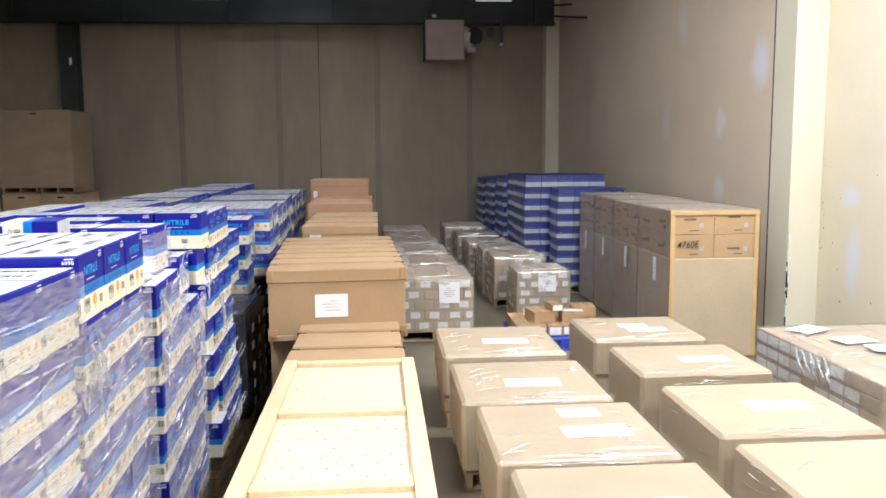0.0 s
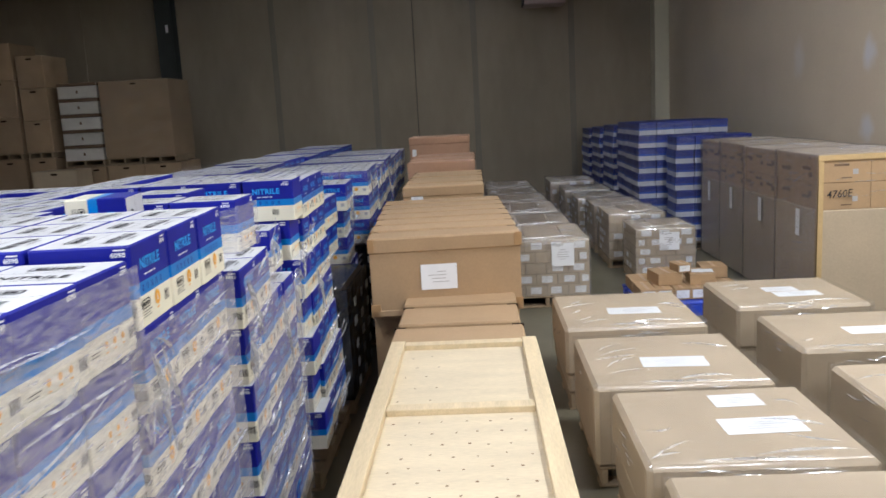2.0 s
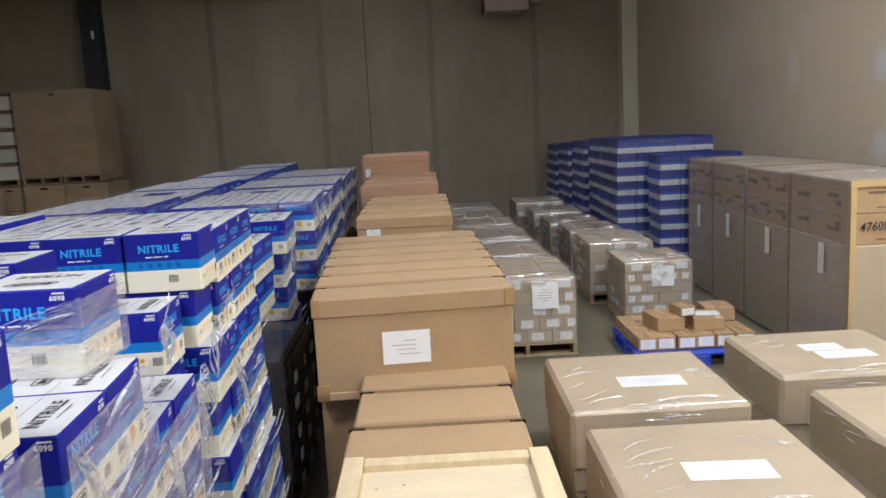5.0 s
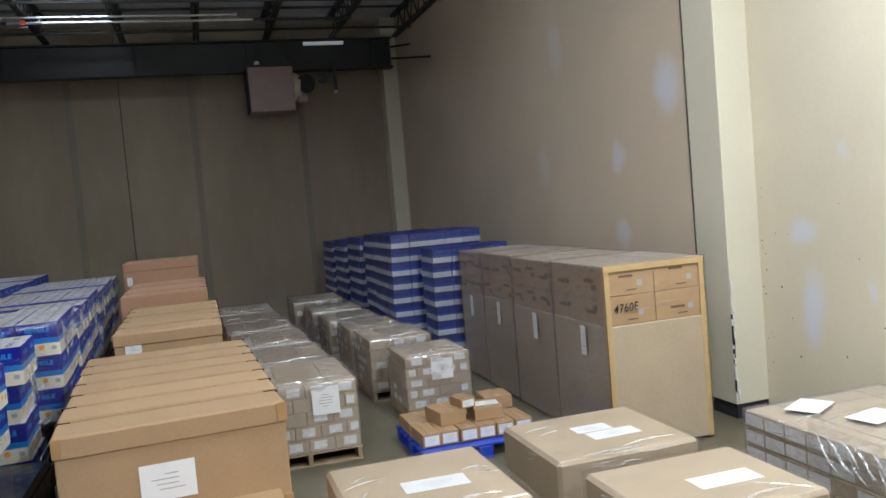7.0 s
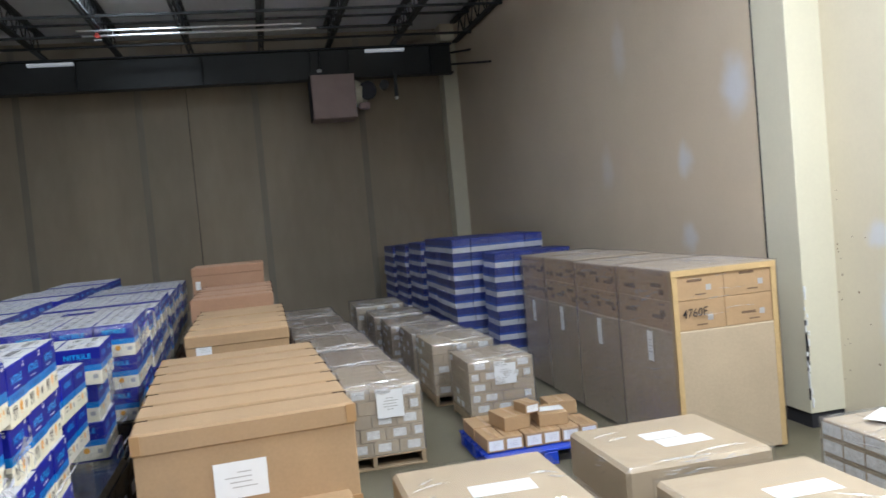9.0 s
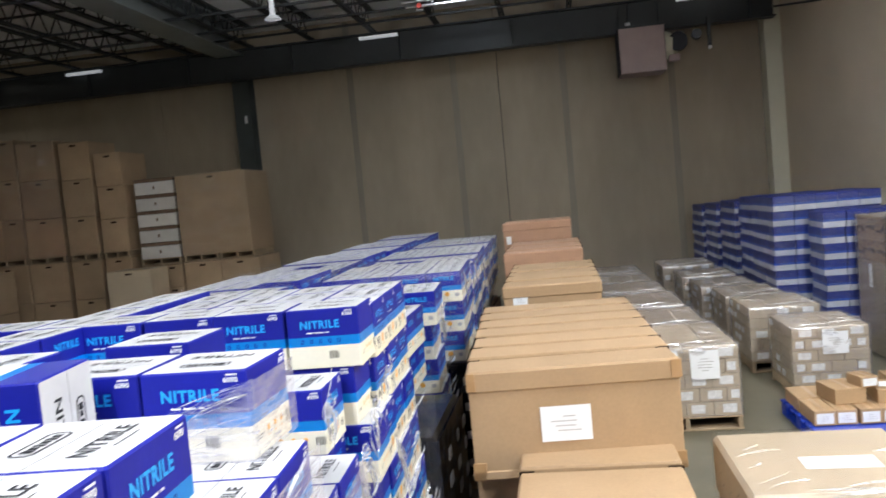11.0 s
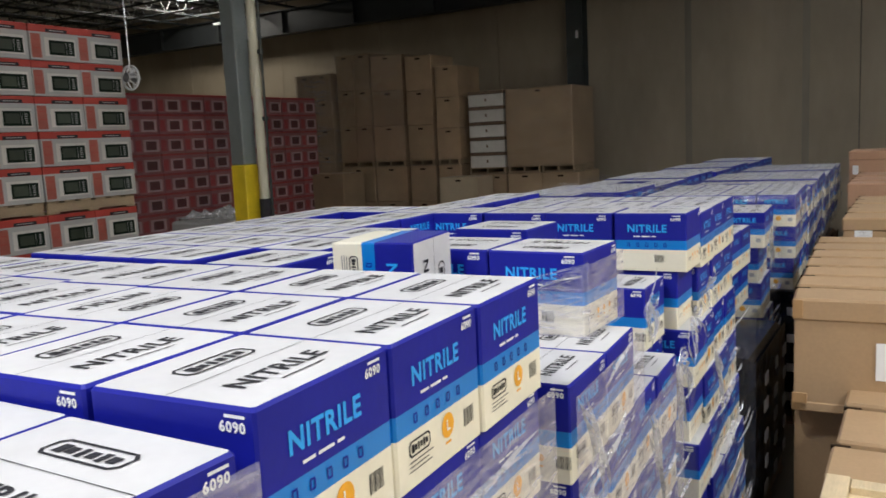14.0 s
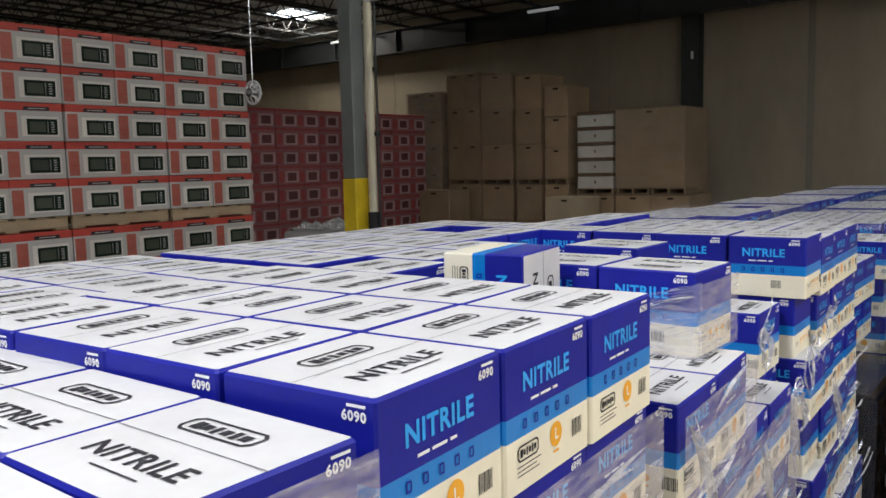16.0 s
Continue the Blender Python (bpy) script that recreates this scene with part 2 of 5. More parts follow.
F_BOX = film_material("clear_film_on_board", (0.70, 0.66, 0.60), 0.07, 0.15, (1.2, 1.6, 1.2), rough=0.2, scale=2.5, milk=0.25)
# fold film: milky white in the colour stands in for glints along the folds
F_FOLD = film_material("glint_white_film_fold", (0.86, 0.86, 0.87), 0.30, 0.85, (6, 6, 6), rough=0.14, scale=4.0, milk=0.55)
F_THIN = film_material("thin_stretch_film", (0.6, 0.62, 0.72), 0.03, 0.17, (2, 2, 7), rough=0.15, milk=0.4)
F_HAZE = film_material("crumpled_film", (0.72, 0.71, 0.72), 0.14, 0.42, (3, 3, 6), rough=0.16, scale=7.0, milk=0.45)
F_GREY = film_material("hazy_stretch_film", (0.50, 0.46, 0.47), 0.24, 0.60, (2, 2, 7), rough=0.22, milk=0.6)


# ---------------- mesh helpers ----------------
class Acc:
    """Collects faces with a material slot each, and turns them into one mesh."""

    def __init__(self):
        self.v, self.f, self.m, self.weld = [], [], [], False

    def add(self, verts, faces, slot=0, mat4=None):
        n = len(self.v)
        self.v += [tuple(mat4 @ Vector(p)) for p in verts] if mat4 else list(verts)
        self.f += [tuple(n + i for i in f) for f in faces]
        self.m += [slot] * len(faces) if isinstance(slot, int) else list(slot)
        return self

    def box(self, x0, y0, z0, x1, y1, z1, slot=0, ch=0.004, mat4=None):
        """A box with chamfered edges."""
        c = min(ch, 0.3 * min(x1 - x0, y1 - y0, z1 - z0))
        vs, fs, ix = [], [], {}
        lo, hi = (x0, y0, z0), (x1, y1, z1)
        for sx in (0, 1):
            for sy in (0, 1):
                for sz in (0, 1):
                    s = (sx, sy, sz)
                    for ax in range(3):
                        p = [(hi[k] if s[k] else lo[k]) if k == ax else ((hi[k] - c) if s[k] else (lo[k] + c)) for k in range(3)]
                        ix[s, ax] = len(vs)
                        vs.append(tuple(p))
        ring = ((0, 0), (1, 0), (1, 1), (0, 1))
        for ax in range(3):
            o = [k for k in range(3) if k != ax]
            for side in (0, 1):
                quad = []
                for a, b2 in ring:
                    s = [0, 0, 0]
                    s[ax], s[o[0]], s[o[1]] = side, a, b2
                    quad.append(ix[tuple(s), ax])
                flip = (side == 1) == (ax == 1)
                fs.append(tuple(reversed(quad)) if flip else tuple(quad))
            for a in (0, 1):
                for b2 in (0, 1):
                    s0, s1 = [0, 0, 0], [0, 0, 0]
                    s0[o[0]] = s1[o[0]] = a
                    s0[o[1]] = s1[o[1]] = b2
                    s1[ax] = 1
                    s0, s1 = tuple(s0), tuple(s1)
                    fs.append((ix[s0, o[0]], ix[s1, o[0]], ix[s1, o[1]], ix[s0, o[1]]))
        for sx in (0, 1):
            for sy in (0, 1):
                for sz in (0, 1):
                    fs.append(tuple(ix[(sx, sy, sz), a] for a in range(3)))
        return self.add(vs, fs, slot, mat4)

    def cyl(self, p, q, r, slot=0, n=10, r2=None):
        p, q = Vector(p), Vector(q)
        d = (q - p).normalized()
        u = d.orthogonal().normalized()
        w = d.cross(u)
        r2 = r if r2 is None else r2
        vs = [tuple(p + (u * math.cos(a) + w * math.sin(a)) * r) for a in [2 * math.pi * i / n for i in range(n)]]
        vs += [tuple(q + (u * math.cos(a) + w * math.sin(a)) * r2) for a in [2 * math.pi * i / n for i in range(n)]]
        fs = [(i, (i + 1) % n, n + (i + 1) % n, n + i) for i in range(n)] + [tuple(reversed(range(n))), tuple(range(n, 2 * n))]
        return self.add(vs, fs, slot)

    def bar(self, p, q, w, h, slot=0):
        """A straight bar of section w by h from p to q."""
        p, q = Vector(p), Vector(q)
        d = (q - p).normalized()
        side = d.cross(Vector((0, 0, 1)))
        side = side.normalized() if side.length > 1e-4 else Vector((1, 0, 0))
        up = side.cross(d)
        cs = [side * (a * w / 2) + up * (b2 * h / 2) for a, b2 in ((-1, -1), (1, -1), (1, 1), (-1, 1))]
        vs = [tuple(p + c) for c in cs] + [tuple(q + c) for c in cs]
        return self.add(vs, [(0, 1, 5, 4), (1, 2, 6, 5), (2, 3, 7, 6), (3, 0, 4, 7), (3, 2, 1, 0), (4, 5, 6, 7)], slot)

    def mesh(self, name, mats):
        me = bpy.data.meshes.new(name)
        me.from_pydata(self.v, [], self.f)
        for k in mats if isinstance(mats, (list, tuple)) else [mats]:
            me.materials.append(k)
        me.polygons.foreach_set("material_index", self.m)
        b = bmesh.new()
        b.from_mesh(me)
        if self.weld:
            bmesh.ops.remove_doubles(b, verts=b.verts, dist=0.002)
        bmesh.ops.recalc_face_normals(b, faces=b.faces) if len(self.f) < 4000 else None
        b.to_mesh(me)
        b.free()
        me.update()
        return me


def part(name, acc, mats, parent=None, label=""):
    """One mesh object, under a thing or a part if one is given."""
    me = acc.mesh(name, mats) if isinstance(acc, Acc) else acc
    o = new(name, me)
    if parent:
        o.parent = parent
    if label:
        tagged(o, label)
    return o


def empty(name, x, y, z, rz=0.0):
    o = new(name)
    o.empty_display_size = 0.1
    o.matrix_world = pose(x, y, z, 0, 0, rz)
    return o


def structure(name, acc, mats, label):
    return tagged(part(name, acc, mats), label, name.split("_")[0], kind="structure")


def lettering(text, size, bold=0.012):
    """Flat outline of a text in the built-in font, centred: points and faces."""
    cu = bpy.data.curves.new("lettering", "FONT")
    cu.body, cu.size, cu.align_x, cu.align_y, cu.resolution_u, cu.offset, cu.space_character = text, size, "CENTER", "CENTER", 2, size * bold, 1.0 + 3 * bold
    o = new("lettering", cu)
    me = bpy.data.meshes.new_from_object(o.evaluated_get(bpy.context.evaluated_depsgraph_get()))
    vs, fs = [tuple(v.co) for v in me.vertices], [tuple(p.vertices) for p in me.polygons]
    bpy.data.objects.remove(o)
    bpy.data.meshes.remove(me)
    bpy.data.curves.remove(cu)
    return vs, fs


def plate(acc, w, h, slot, mat4, cx=0.0, cy=0.0):
    """A flat rectangle in the plane of mat4."""
    acc.add([(cx - w / 2, cy - h / 2, 0), (cx + w / 2, cy - h / 2, 0), (cx + w / 2, cy + h / 2, 0), (cx - w / 2, cy + h / 2, 0)], [(0, 1, 2, 3)], slot, mat4)


def disc(acc, r, slot, mat4, cx=0.0, cy=0.0, n=14):
    acc.add([(cx + r * math.cos(2 * math.pi * i / n), cy + r * math.sin(2 * math.pi * i / n), 0) for i in range(n)], [tuple(range(n))], slot, mat4)


def rim(acc, w, h, t, slot, mat4, cx=0.0, cy=0.0):
    """A rectangular outline of line width t with cut corners."""
    def loop(a, b2, c):
        return [(cx + x, cy + y, 0) for x, y in ((-a + c, -b2), (a - c, -b2), (a, -b2 + c), (a, b2 - c), (a - c, b2), (-a + c, b2), (-a, b2 - c), (-a, -b2 + c))]
    o, i = loop(w / 2, h / 2, h * 0.22), loop(w / 2 - t, h / 2 - t, h * 0.18)
    acc.add(o + i, [(k, (k + 1) % 8, 8 + (k + 1) % 8, 8 + k) for k in range(8)], slot, mat4)


# frames of faces: +x, -y, +z, +y, -x (right, up and out of the face)
def face_frame(origin, right, up):
    r, u = Vector(right), Vector(up)
    n = r.cross(u)
    return Matrix(((r.x, u.x, n.x, origin[0]), (r.y, u.y, n.y, origin[1]), (r.z, u.z, n.z, origin[2]), (0, 0, 0, 1)))


def film_sheet(u0, v0, origin, right, up, nu, nv, amp, seed, taper=0.0, folds=False):
    """A wavy sheet u0 by v0 metres, lying in the plane of right and up."""
    fr = face_frame(origin, right, up)
    vs = []
    for j in range(nv + 1):
        for i in range(nu + 1):
            u, v = u0 * i / nu, v0 * j / nv
            rim_fade = min(1.0, min(u, u0 - u) / 0.05, min(v, v0 - v) / 0.05)
            if folds:
                q = (u * math.cos(seed) + v * math.sin(seed)) * 1.2, (v * math.cos(seed) - u * math.sin(seed)) * 5.0
                ridge = 1 - abs(2 * noise.noise(Vector((q[0] + seed, q[1], seed))))
                ridge2 = 1 - abs(2 * noise.noise(Vector((q[1] * 0.9 + 7, q[0] * 1.6, seed + 4))))
                d = amp * rim_fade * (max(0, ridge) ** 9 + 0.7 * max(0, ridge2) ** 11 + 0.25 * noise.noise(Vector((u * 6, v * 6, seed))))
            else:
                d = amp * rim_fade * (noise.noise(Vector((u * 3.0 + seed, v * 9.0, seed * 1.7))) + 0.5 * noise.noise(Vector((u * 11 + seed, v * 25, seed))))
            vs.append(tuple(fr @ Vector((u, v + (taper * noise.noise(Vector((u * 4, seed, 0))) if j in (0, nv) else 0), d))))
    fs = [(j * (nu + 1) + i, j * (nu + 1) + i + 1, (j + 1) * (nu + 1) + i + 1, (j + 1) * (nu + 1) + i) for j in range(nv) for i in range(nu)]
    return vs, fs


def film_cover(acc, x0, y0, z0, x1, y1, z1, amp, seed, top=True, step=0.09, faces="xXyY", folds=False):
    """Film round the four sides and over the top of a load."""
    nx, ny, nz = (max(2, int((b2 - a) / step)) for a, b2 in ((x0, x1), (y0, y1), (z0, z1)))
    if "X" in faces:
        acc.add(*film_sheet(y1 - y0, z1 - z0, (x1, y0, z0), (0, 1, 0), (0, 0, 1), ny, nz, amp, seed, folds=folds))
    if "y" in faces:
        acc.add(*film_sheet(x1 - x0, z1 - z0, (x0, y0, z0), (1, 0, 0), (0, 0, 1), nx, nz, amp, seed + 3, folds=folds))
    if "x" in faces:
        acc.add(*film_sheet(y1 - y0, z1 - z0, (x0, y1, z0), (0, -1, 0), (0, 0, 1), ny, nz, amp, seed + 5, folds=folds))
    if "Y" in faces:
        acc.add(*film_sheet(x1 - x0, z1 - z0, (x1, y1, z0), (-1, 0, 0), (0, 0, 1), nx, nz, amp, seed + 7, folds=folds))
    if top:
        acc.add(*film_sheet(x1 - x0, y1 - y0, (x0, y0, z1), (1, 0, 0), (0, 1, 0), nx, ny, amp, seed + 9, folds=folds))
    acc.weld = True


def pleat(acc, p0, p1, nrm, width, rise, bend):
    """A gathered fold of film: a tapering ridge that runs from p0 to p1 on a face with the normal nrm."""
    p0, p1, nrm = Vector(p0), Vector(p1), Vector(nrm)
    side = (p1 - p0).cross(nrm).normalized()
    vs, n = [], 9
    for i in range(n + 1):
        s = i / n
        wd = width * (0.12 + 0.88 * math.sin(math.pi * s) ** 0.7) * (0.75 + 0.25 * math.sin(9 * s + 40 * bend))
        c = p0.lerp(p1, s) + side * (bend * math.sin(math.pi * s) + 0.15 * width * math.sin(14 * s))
        vs += [tuple(c - side * wd), tuple(c + nrm * rise * math.sin(math.pi * s) + side * 0.2 * wd), tuple(c + side * wd)]
    fs = []
    for i in range(n):
        for k in (0, 1):
            fs.append((3 * i + k, 3 * i + k + 1, 3 * i + k + 4, 3 * i + k + 3))
    acc.add(vs, fs)


def box_folds(hx, hy, z1, seed, count=7):
    """Folds of film on the top and the front of a wrapped box."""
    rg, acc = random.Random(seed), Acc()
    z = z1 + 0.004
    x = rg.uniform(-0.9, -0.3) * hx
    pleat(acc, (x, -hy + 0.035, z), (x + rg.uniform(0.7, 1.1) * hx, -hy + rg.uniform(0.015, 0.06), z), (0, 0, 1), 0.008, 0.012, 0.012)
    pleat(acc, (-0.05 * hx, -hy + 0.07, z), (rg.uniform(0.5, 0.9) * hx, -hy + 0.10, z), (0, 0, 1), 0.012, 0.012, -0.02)
    for k in range(count):  # fans of folds from the corners
        cx = rg.choice((-1, -1, 1)) * hx * rg.uniform(0.75, 0.97)
        cy = rg.uniform(-0.95, 0.5) * hy
        an = rg.uniform(0.15, 0.8) * (1 if cx < 0 else -1) + (0 if cx < 0 else math.pi)
        ln = rg.uniform(0.25, 0.65) * hx
        ex, ey = max(-hx + 0.03, min(hx - 0.03, cx + ln * math.cos(an))), max(-hy + 0.03, min(hy - 0.03, cy + ln * math.sin(an)))
        pleat(acc, (cx, cy, z), (ex, ey, z), (0, 0, 1), rg.uniform(0.002, 0.006), rg.uniform(0.005, 0.012), rg.uniform(-0.04, 0.04))
    for k in range(9):  # gathered film below the front edge
        x, q = rg.uniform(-0.6, 0.35) * hx, z1 - rg.uniform(0.012, 0.10)
        pleat(acc, (x, -hy - 0.004, q), (x + rg.uniform(0.15, 0.55) * hx, -hy - 0.004, q + rg.uniform(-0.012, 0.012)), (0, -1, 0), rg.uniform(0.002, 0.006), 0.007, rg.uniform(-0.01, 0.01))
    for k in range(5):
        y, q = rg.uniform(-0.9, 0.4) * hy, z1 - rg.uniform(0.02, 0.2)
        pleat(acc, (-hx - 0.004, y, q), (-hx - 0.004, y + rg.uniform(0.15, 0.5) * hy, q - rg.uniform(0, 0.06)), (-1, 0, 0), rg.uniform(0.002, 0.005), 0.006, rg.uniform(-0.01, 0.01))
    return acc


# ---------------- the hall ----------------
X_L, X_R, Y_N, Y_F, Z_C = -24.0, 5.42, -9.0, 20.0, 6.45
structure("floor", Acc().box(X_L - 0.3, Y_N - 0.3, -0.2, X_R + 0.3, Y_F + 0.3, 0.0), M_FLOOR, "smooth grey-green concrete warehouse floor")
structure("ceiling", Acc().box(X_L - 0.3, Y_N - 0.3, Z_C, X_R + 0.3, Y_F + 0.3, Z_C + 0.2), M_DECK, "white painted metal roof deck over steel joists")
structure("wall_west", Acc().box(X_L - 0.3, Y_N, 0, X_L, Y_F, Z_C), M_CREAM, "plain cream painted warehouse wall")
structure("wall_south", Acc().box(X_L, Y_N - 0.3, 0, X_R, Y_N, Z_C), M_CREAM, "plain cream painted warehouse wall")
structure("wall_east_far", Acc().add([(x, y, z) for z in (0, Z_C) for x, y in ((5.06, 9.0), (X_R + 0.3, 9.0), (X_R + 0.3, Y_F), (4.85, Y_F))], [(0, 3, 2, 1), (4, 5, 6, 7), (0, 1, 5, 4), (1, 2, 6, 5), (2, 3, 7, 6), (3, 0, 4, 7)]), M_PATCHED_FAR, "beige plasterboard wall, dimmer warm light put into its paint, with soft white filler patches")
structure("wall_east", Acc().box(X_R, Y_N, 0, X_R + 0.3, 8.995, Z_C), M_PATCHED, "cream painted plasterboard wall with white filler patches")

# back wall: tilt-up panels with recessed joints
wall = tagged(new("wall_north"), "grey-beige concrete panel wall with vertical joints", "wall", kind="structure")
edges = [X_L, -19.5, -15.8, -12.4, -8.9, -4.33, -1.0, 2.7, 5.06]
a = Acc()
a.box(X_L, Y_F + 0.04, 0, X_R, Y_F + 0.3, Z_C)
part("joint_backing", a, M_JOINT, wall)
for x0, x1 in zip(edges, edges[1:]):
    g = 0.016 if abs(x1 + 1.0) < 0.01 or abs(x0 + 1.0) < 0.01 else 0.004
    part("panel", Acc().box(x0 + g / 2, Y_F, 0, x1 - g / 2, Y_F + 0.045, Z_C, ch=0.008), M_CONC, wall)
for x in (-1.98, 0.42, -4.33, 2.7):  # faint pour strips, slightly proud
    part("pour_strip", Acc().box(x - 0.07, Y_F - 0.006, 0, x + 0.07, Y_F + 0.002, Z_C, ch=0.005), M_STRIP, wall)


def pilaster(x0, y0, x1, y1, label):
    p = tagged(new("pilaster"), label, "pilaster", kind="structure")
    part("casing", Acc().box(x0, y0, 0.14, x1, y1, Z_C, ch=0.006), M_CREAM, p)
    part("base", Acc().box(x0 + 0.012, y0 + 0.012, 0, x1, y1, 0.14), M_INK, p, "dark rubber base")
    return p


pil = pilaster(5.05, 8.49, X_R, 8.98, "boxed cream plasterboard pilaster with a broken corner bead")
a = Acc()
rng = random.Random(5)
z = 0.2
while z < 1.3:  # broken corner bead: a dark split with torn pale paper round it
    step = rng.uniform(0.02, 0.07)
    split = max(0.0, 1 - abs(z - 0.62) / 0.36)
    if split > 0:
        a.box(5.046, 8.478, z, 5.052 + 0.016 * split * rng.uniform(0.6, 1.2), 8.496, z + step, 0, ch=0.001)
    if rng.random() < 0.75:
        x = 5.040 + rng.uniform(-0.006, 0.03)
        a.box(x, 8.474 - 0.008 * rng.random(), z, x + rng.uniform(0.004, 0.016), 8.489, z + step * rng.uniform(0.8, 1.8), 1, ch=0.002)
    z += step
part("corner_bead", a, [M_INK, M_PAPER], pil, "torn metal corner bead")
part("back_gap", Acc().box(5.045, 8.981, 0.1, X_R, 8.999, Z_C), M_JOINT, pil, "dark gap behind the pilaster")
pilaster(4.53, 19.55, 4.855, Y_F - 0.005, "narrow cream pilaster in the room corner")

a = Acc()  # nail holes and dents
rng = random.Random(8)
for k in range(26):
    y = 8.47 - abs(rng.gauss(0, 0.04)) if k < 14 else rng.uniform(6.6, 8.3)
    disc(a, rng.uniform(0.005, 0.012), 0, face_frame((X_R - 0.003, y, rng.uniform(0.3, 2.2)), (0, -1, 0), (0, 0, 1)), n=7)
structure("wall_marks", a, M_KNOT, "small brown nail holes and dents in the cream wall")

# steel: girder along the back wall, beam along the column line, joists, bridging rods
girder = tagged(new("girder"), "dark painted steel girder along the back wall", "girder", kind="structure")
a = Acc()
a.box(X_L, 19.28, 5.33, 4.66, 19.31, 5.93)
part("web", a, M_STEEL, girder)
for z in (5.30, 5.92):
    part("flange", Acc().box(X_L, 19.15, z, 4.68, 19.44, z + 0.03), M_STEEL, girder)
for k in range(12):
    part("stiffener", Acc().box(4.2 - 2.4 * k, 19.17, 5.34, 4.215 - 2.4 * k, 19.28, 5.92, ch=0.001), M_STEEL, girder)

beam = tagged(new("roof_beam"), "wide grey-green steel roof beam on the column line", "beam", kind="structure")
part("web", Acc().box(-6.78, Y_N, 5.82, -6.72, 19.1, 6.36), M_COL, beam)
for z in (5.79, 6.36):
    part("flange", Acc().box(-7.05, Y_N, z, -6.45, 19.1, z + 0.035), M_COL, beam)

joist_a = Acc()
joist_a.bar((-0.035, Y_N, 5.98), (-0.035, 19.3, 5.98), 0.045, 0.045)
joist_a.bar((0.035, Y_N, 5.98), (0.035, 19.3, 5.98), 0.045, 0.045)
joist_a.bar((-0.035, Y_N, 6.41), (-0.035, 19.3, 6.41), 0.05, 0.05)
joist_a.bar((0.035, Y_N, 6.41), (0.035, 19.3, 6.41), 0.05, 0.05)
n = int((19.3 - Y_N) / 0.56)
for k in range(n):
    y = Y_N + k * 0.56
    joist_a.bar((0, y, 5.98), (0, y + 0.28, 6.41), 0.022, 0.022)
    joist_a.bar((0, y + 0.28, 6.41), (0, y + 0.56, 5.98), 0.022, 0.022)
joist_me = joist_a.mesh("steel_joist", M_STEEL)
for k in range(21):
    x = 4.78 - 1.385 * k
    if abs(x + 6.75) > 0.35:
        o = tagged(new("steel_joist", joist_me), "dark open-web steel roof joist", "joist", group="roof joists", kind="structure")
        o.location.x = x
for k in range(12):
    y = 18.2 - 2.2 * k
    for z in (5.945, 6.36):
        tagged(part("bridging_rod", Acc().bar((X_L, y, z), (4.86, y, z), 0.042, 0.042), M_STEEL), "thin dark steel rod across the joists", "rod", group="bridging rods", kind="structure")
# pipe stretch by the skylight: its lit look is put into bright metal
a = Acc()
a.cyl((-2.4, 17.0, 5.86), (1.6, 17.0, 5.86), 0.026)
a.cyl((-2.4, 16.55, 5.84), (1.3, 16.55, 5.84), 0.02)
for k in range(2):
    a.cyl((1.0 - 2.9 * k, 17.0, 5.86), (1.0 - 2.9 * k, 17.0, 5.95), 0.01)
for y, z in ((18.4, 5.63), (17.1, 5.12)):
    tagged(part("wall_rod", Acc().bar((4.64, 19.1, 5.47 if z < 5.5 else 5.72), (4.9, y, z), 0.04, 0.04), M_STEEL), "dark steel rod from the girder to the side wall", "rod", group="girder rods", kind="structure")
structure("sprinkler_pipe", a, M_METAL, "steel sprinkler pipes under the roof, their lit stretch put in as bright metal")

# the same pipe further off, its shade painted in as dark steel
a = Acc()
a.cyl((X_L, 17.0, 5.86), (-2.41, 17.0, 5.86), 0.026)
a.cyl((1.61, 17.0, 5.86), (3.4, 17.0, 5.86), 0.026)
structure("supply_pipe", a, M_STEEL, "rest of the sprinkler pipe under the roof, its shade put in as dark steel")

# wall column and free column
c = tagged(new("wall_column"), "dark green-grey steel column against the back wall", "column", kind="structure")
part("flange_front", Acc().box(-6.98, 19.62, 0, -6.6, 19.65, 5.4), M_COLDARK, c)
part("web", Acc().box(-6.81, 19.65, 0, -6.77, 19.97, 5.4), M_COLDARK, c)
part("flange_back", Acc().box(-6.98, 19.97, 0, -6.6, 19.995, 5.4), M_COLDARK, c)
part("tag", Acc().box(-6.75, 19.605, 4.38, -6.69, 19.618, 4.55), M_PAPER, c, "small white tag")

c = tagged(new("column"), "grey steel column with a yellow painted base", "column", kind="structure")
cx, cy = -6.705, 8.785
part("shaft", Acc().box(cx - 0.105, cy - 0.105, 2.06, cx + 0.105, cy + 0.105, 5.79, ch=0.012), M_COL, c)
part("yellow_base", Acc().box(cx - 0.11, cy - 0.11, 0, cx + 0.11, cy + 0.11, 2.06, ch=0.012), M_YEL, c, "yellow safety paint")
part("pipe", Acc().cyl((-6.485, 8.85, 1.66), (-6.485, 8.85, 5.9), 0.052, n=14), M_PIPE, c, "cream painted downpipe")
part("pipe_boot", Acc().cyl((-6.485, 8.85, 0), (-6.485, 8.85, 1.66), 0.066, n=14), M_INK, c, "black pipe boot")
part("conduit", Acc().cyl((-6.405, 8.88, 0), (-6.405, 8.88, 5.9), 0.014), M_COLDARK, c)
for z in (2.55, 3.3, 4.1):
    part("conduit_clip", Acc().box(-6.45, 8.85, z, -6.385, 8.9, z + 0.05), M_COLDARK, c)
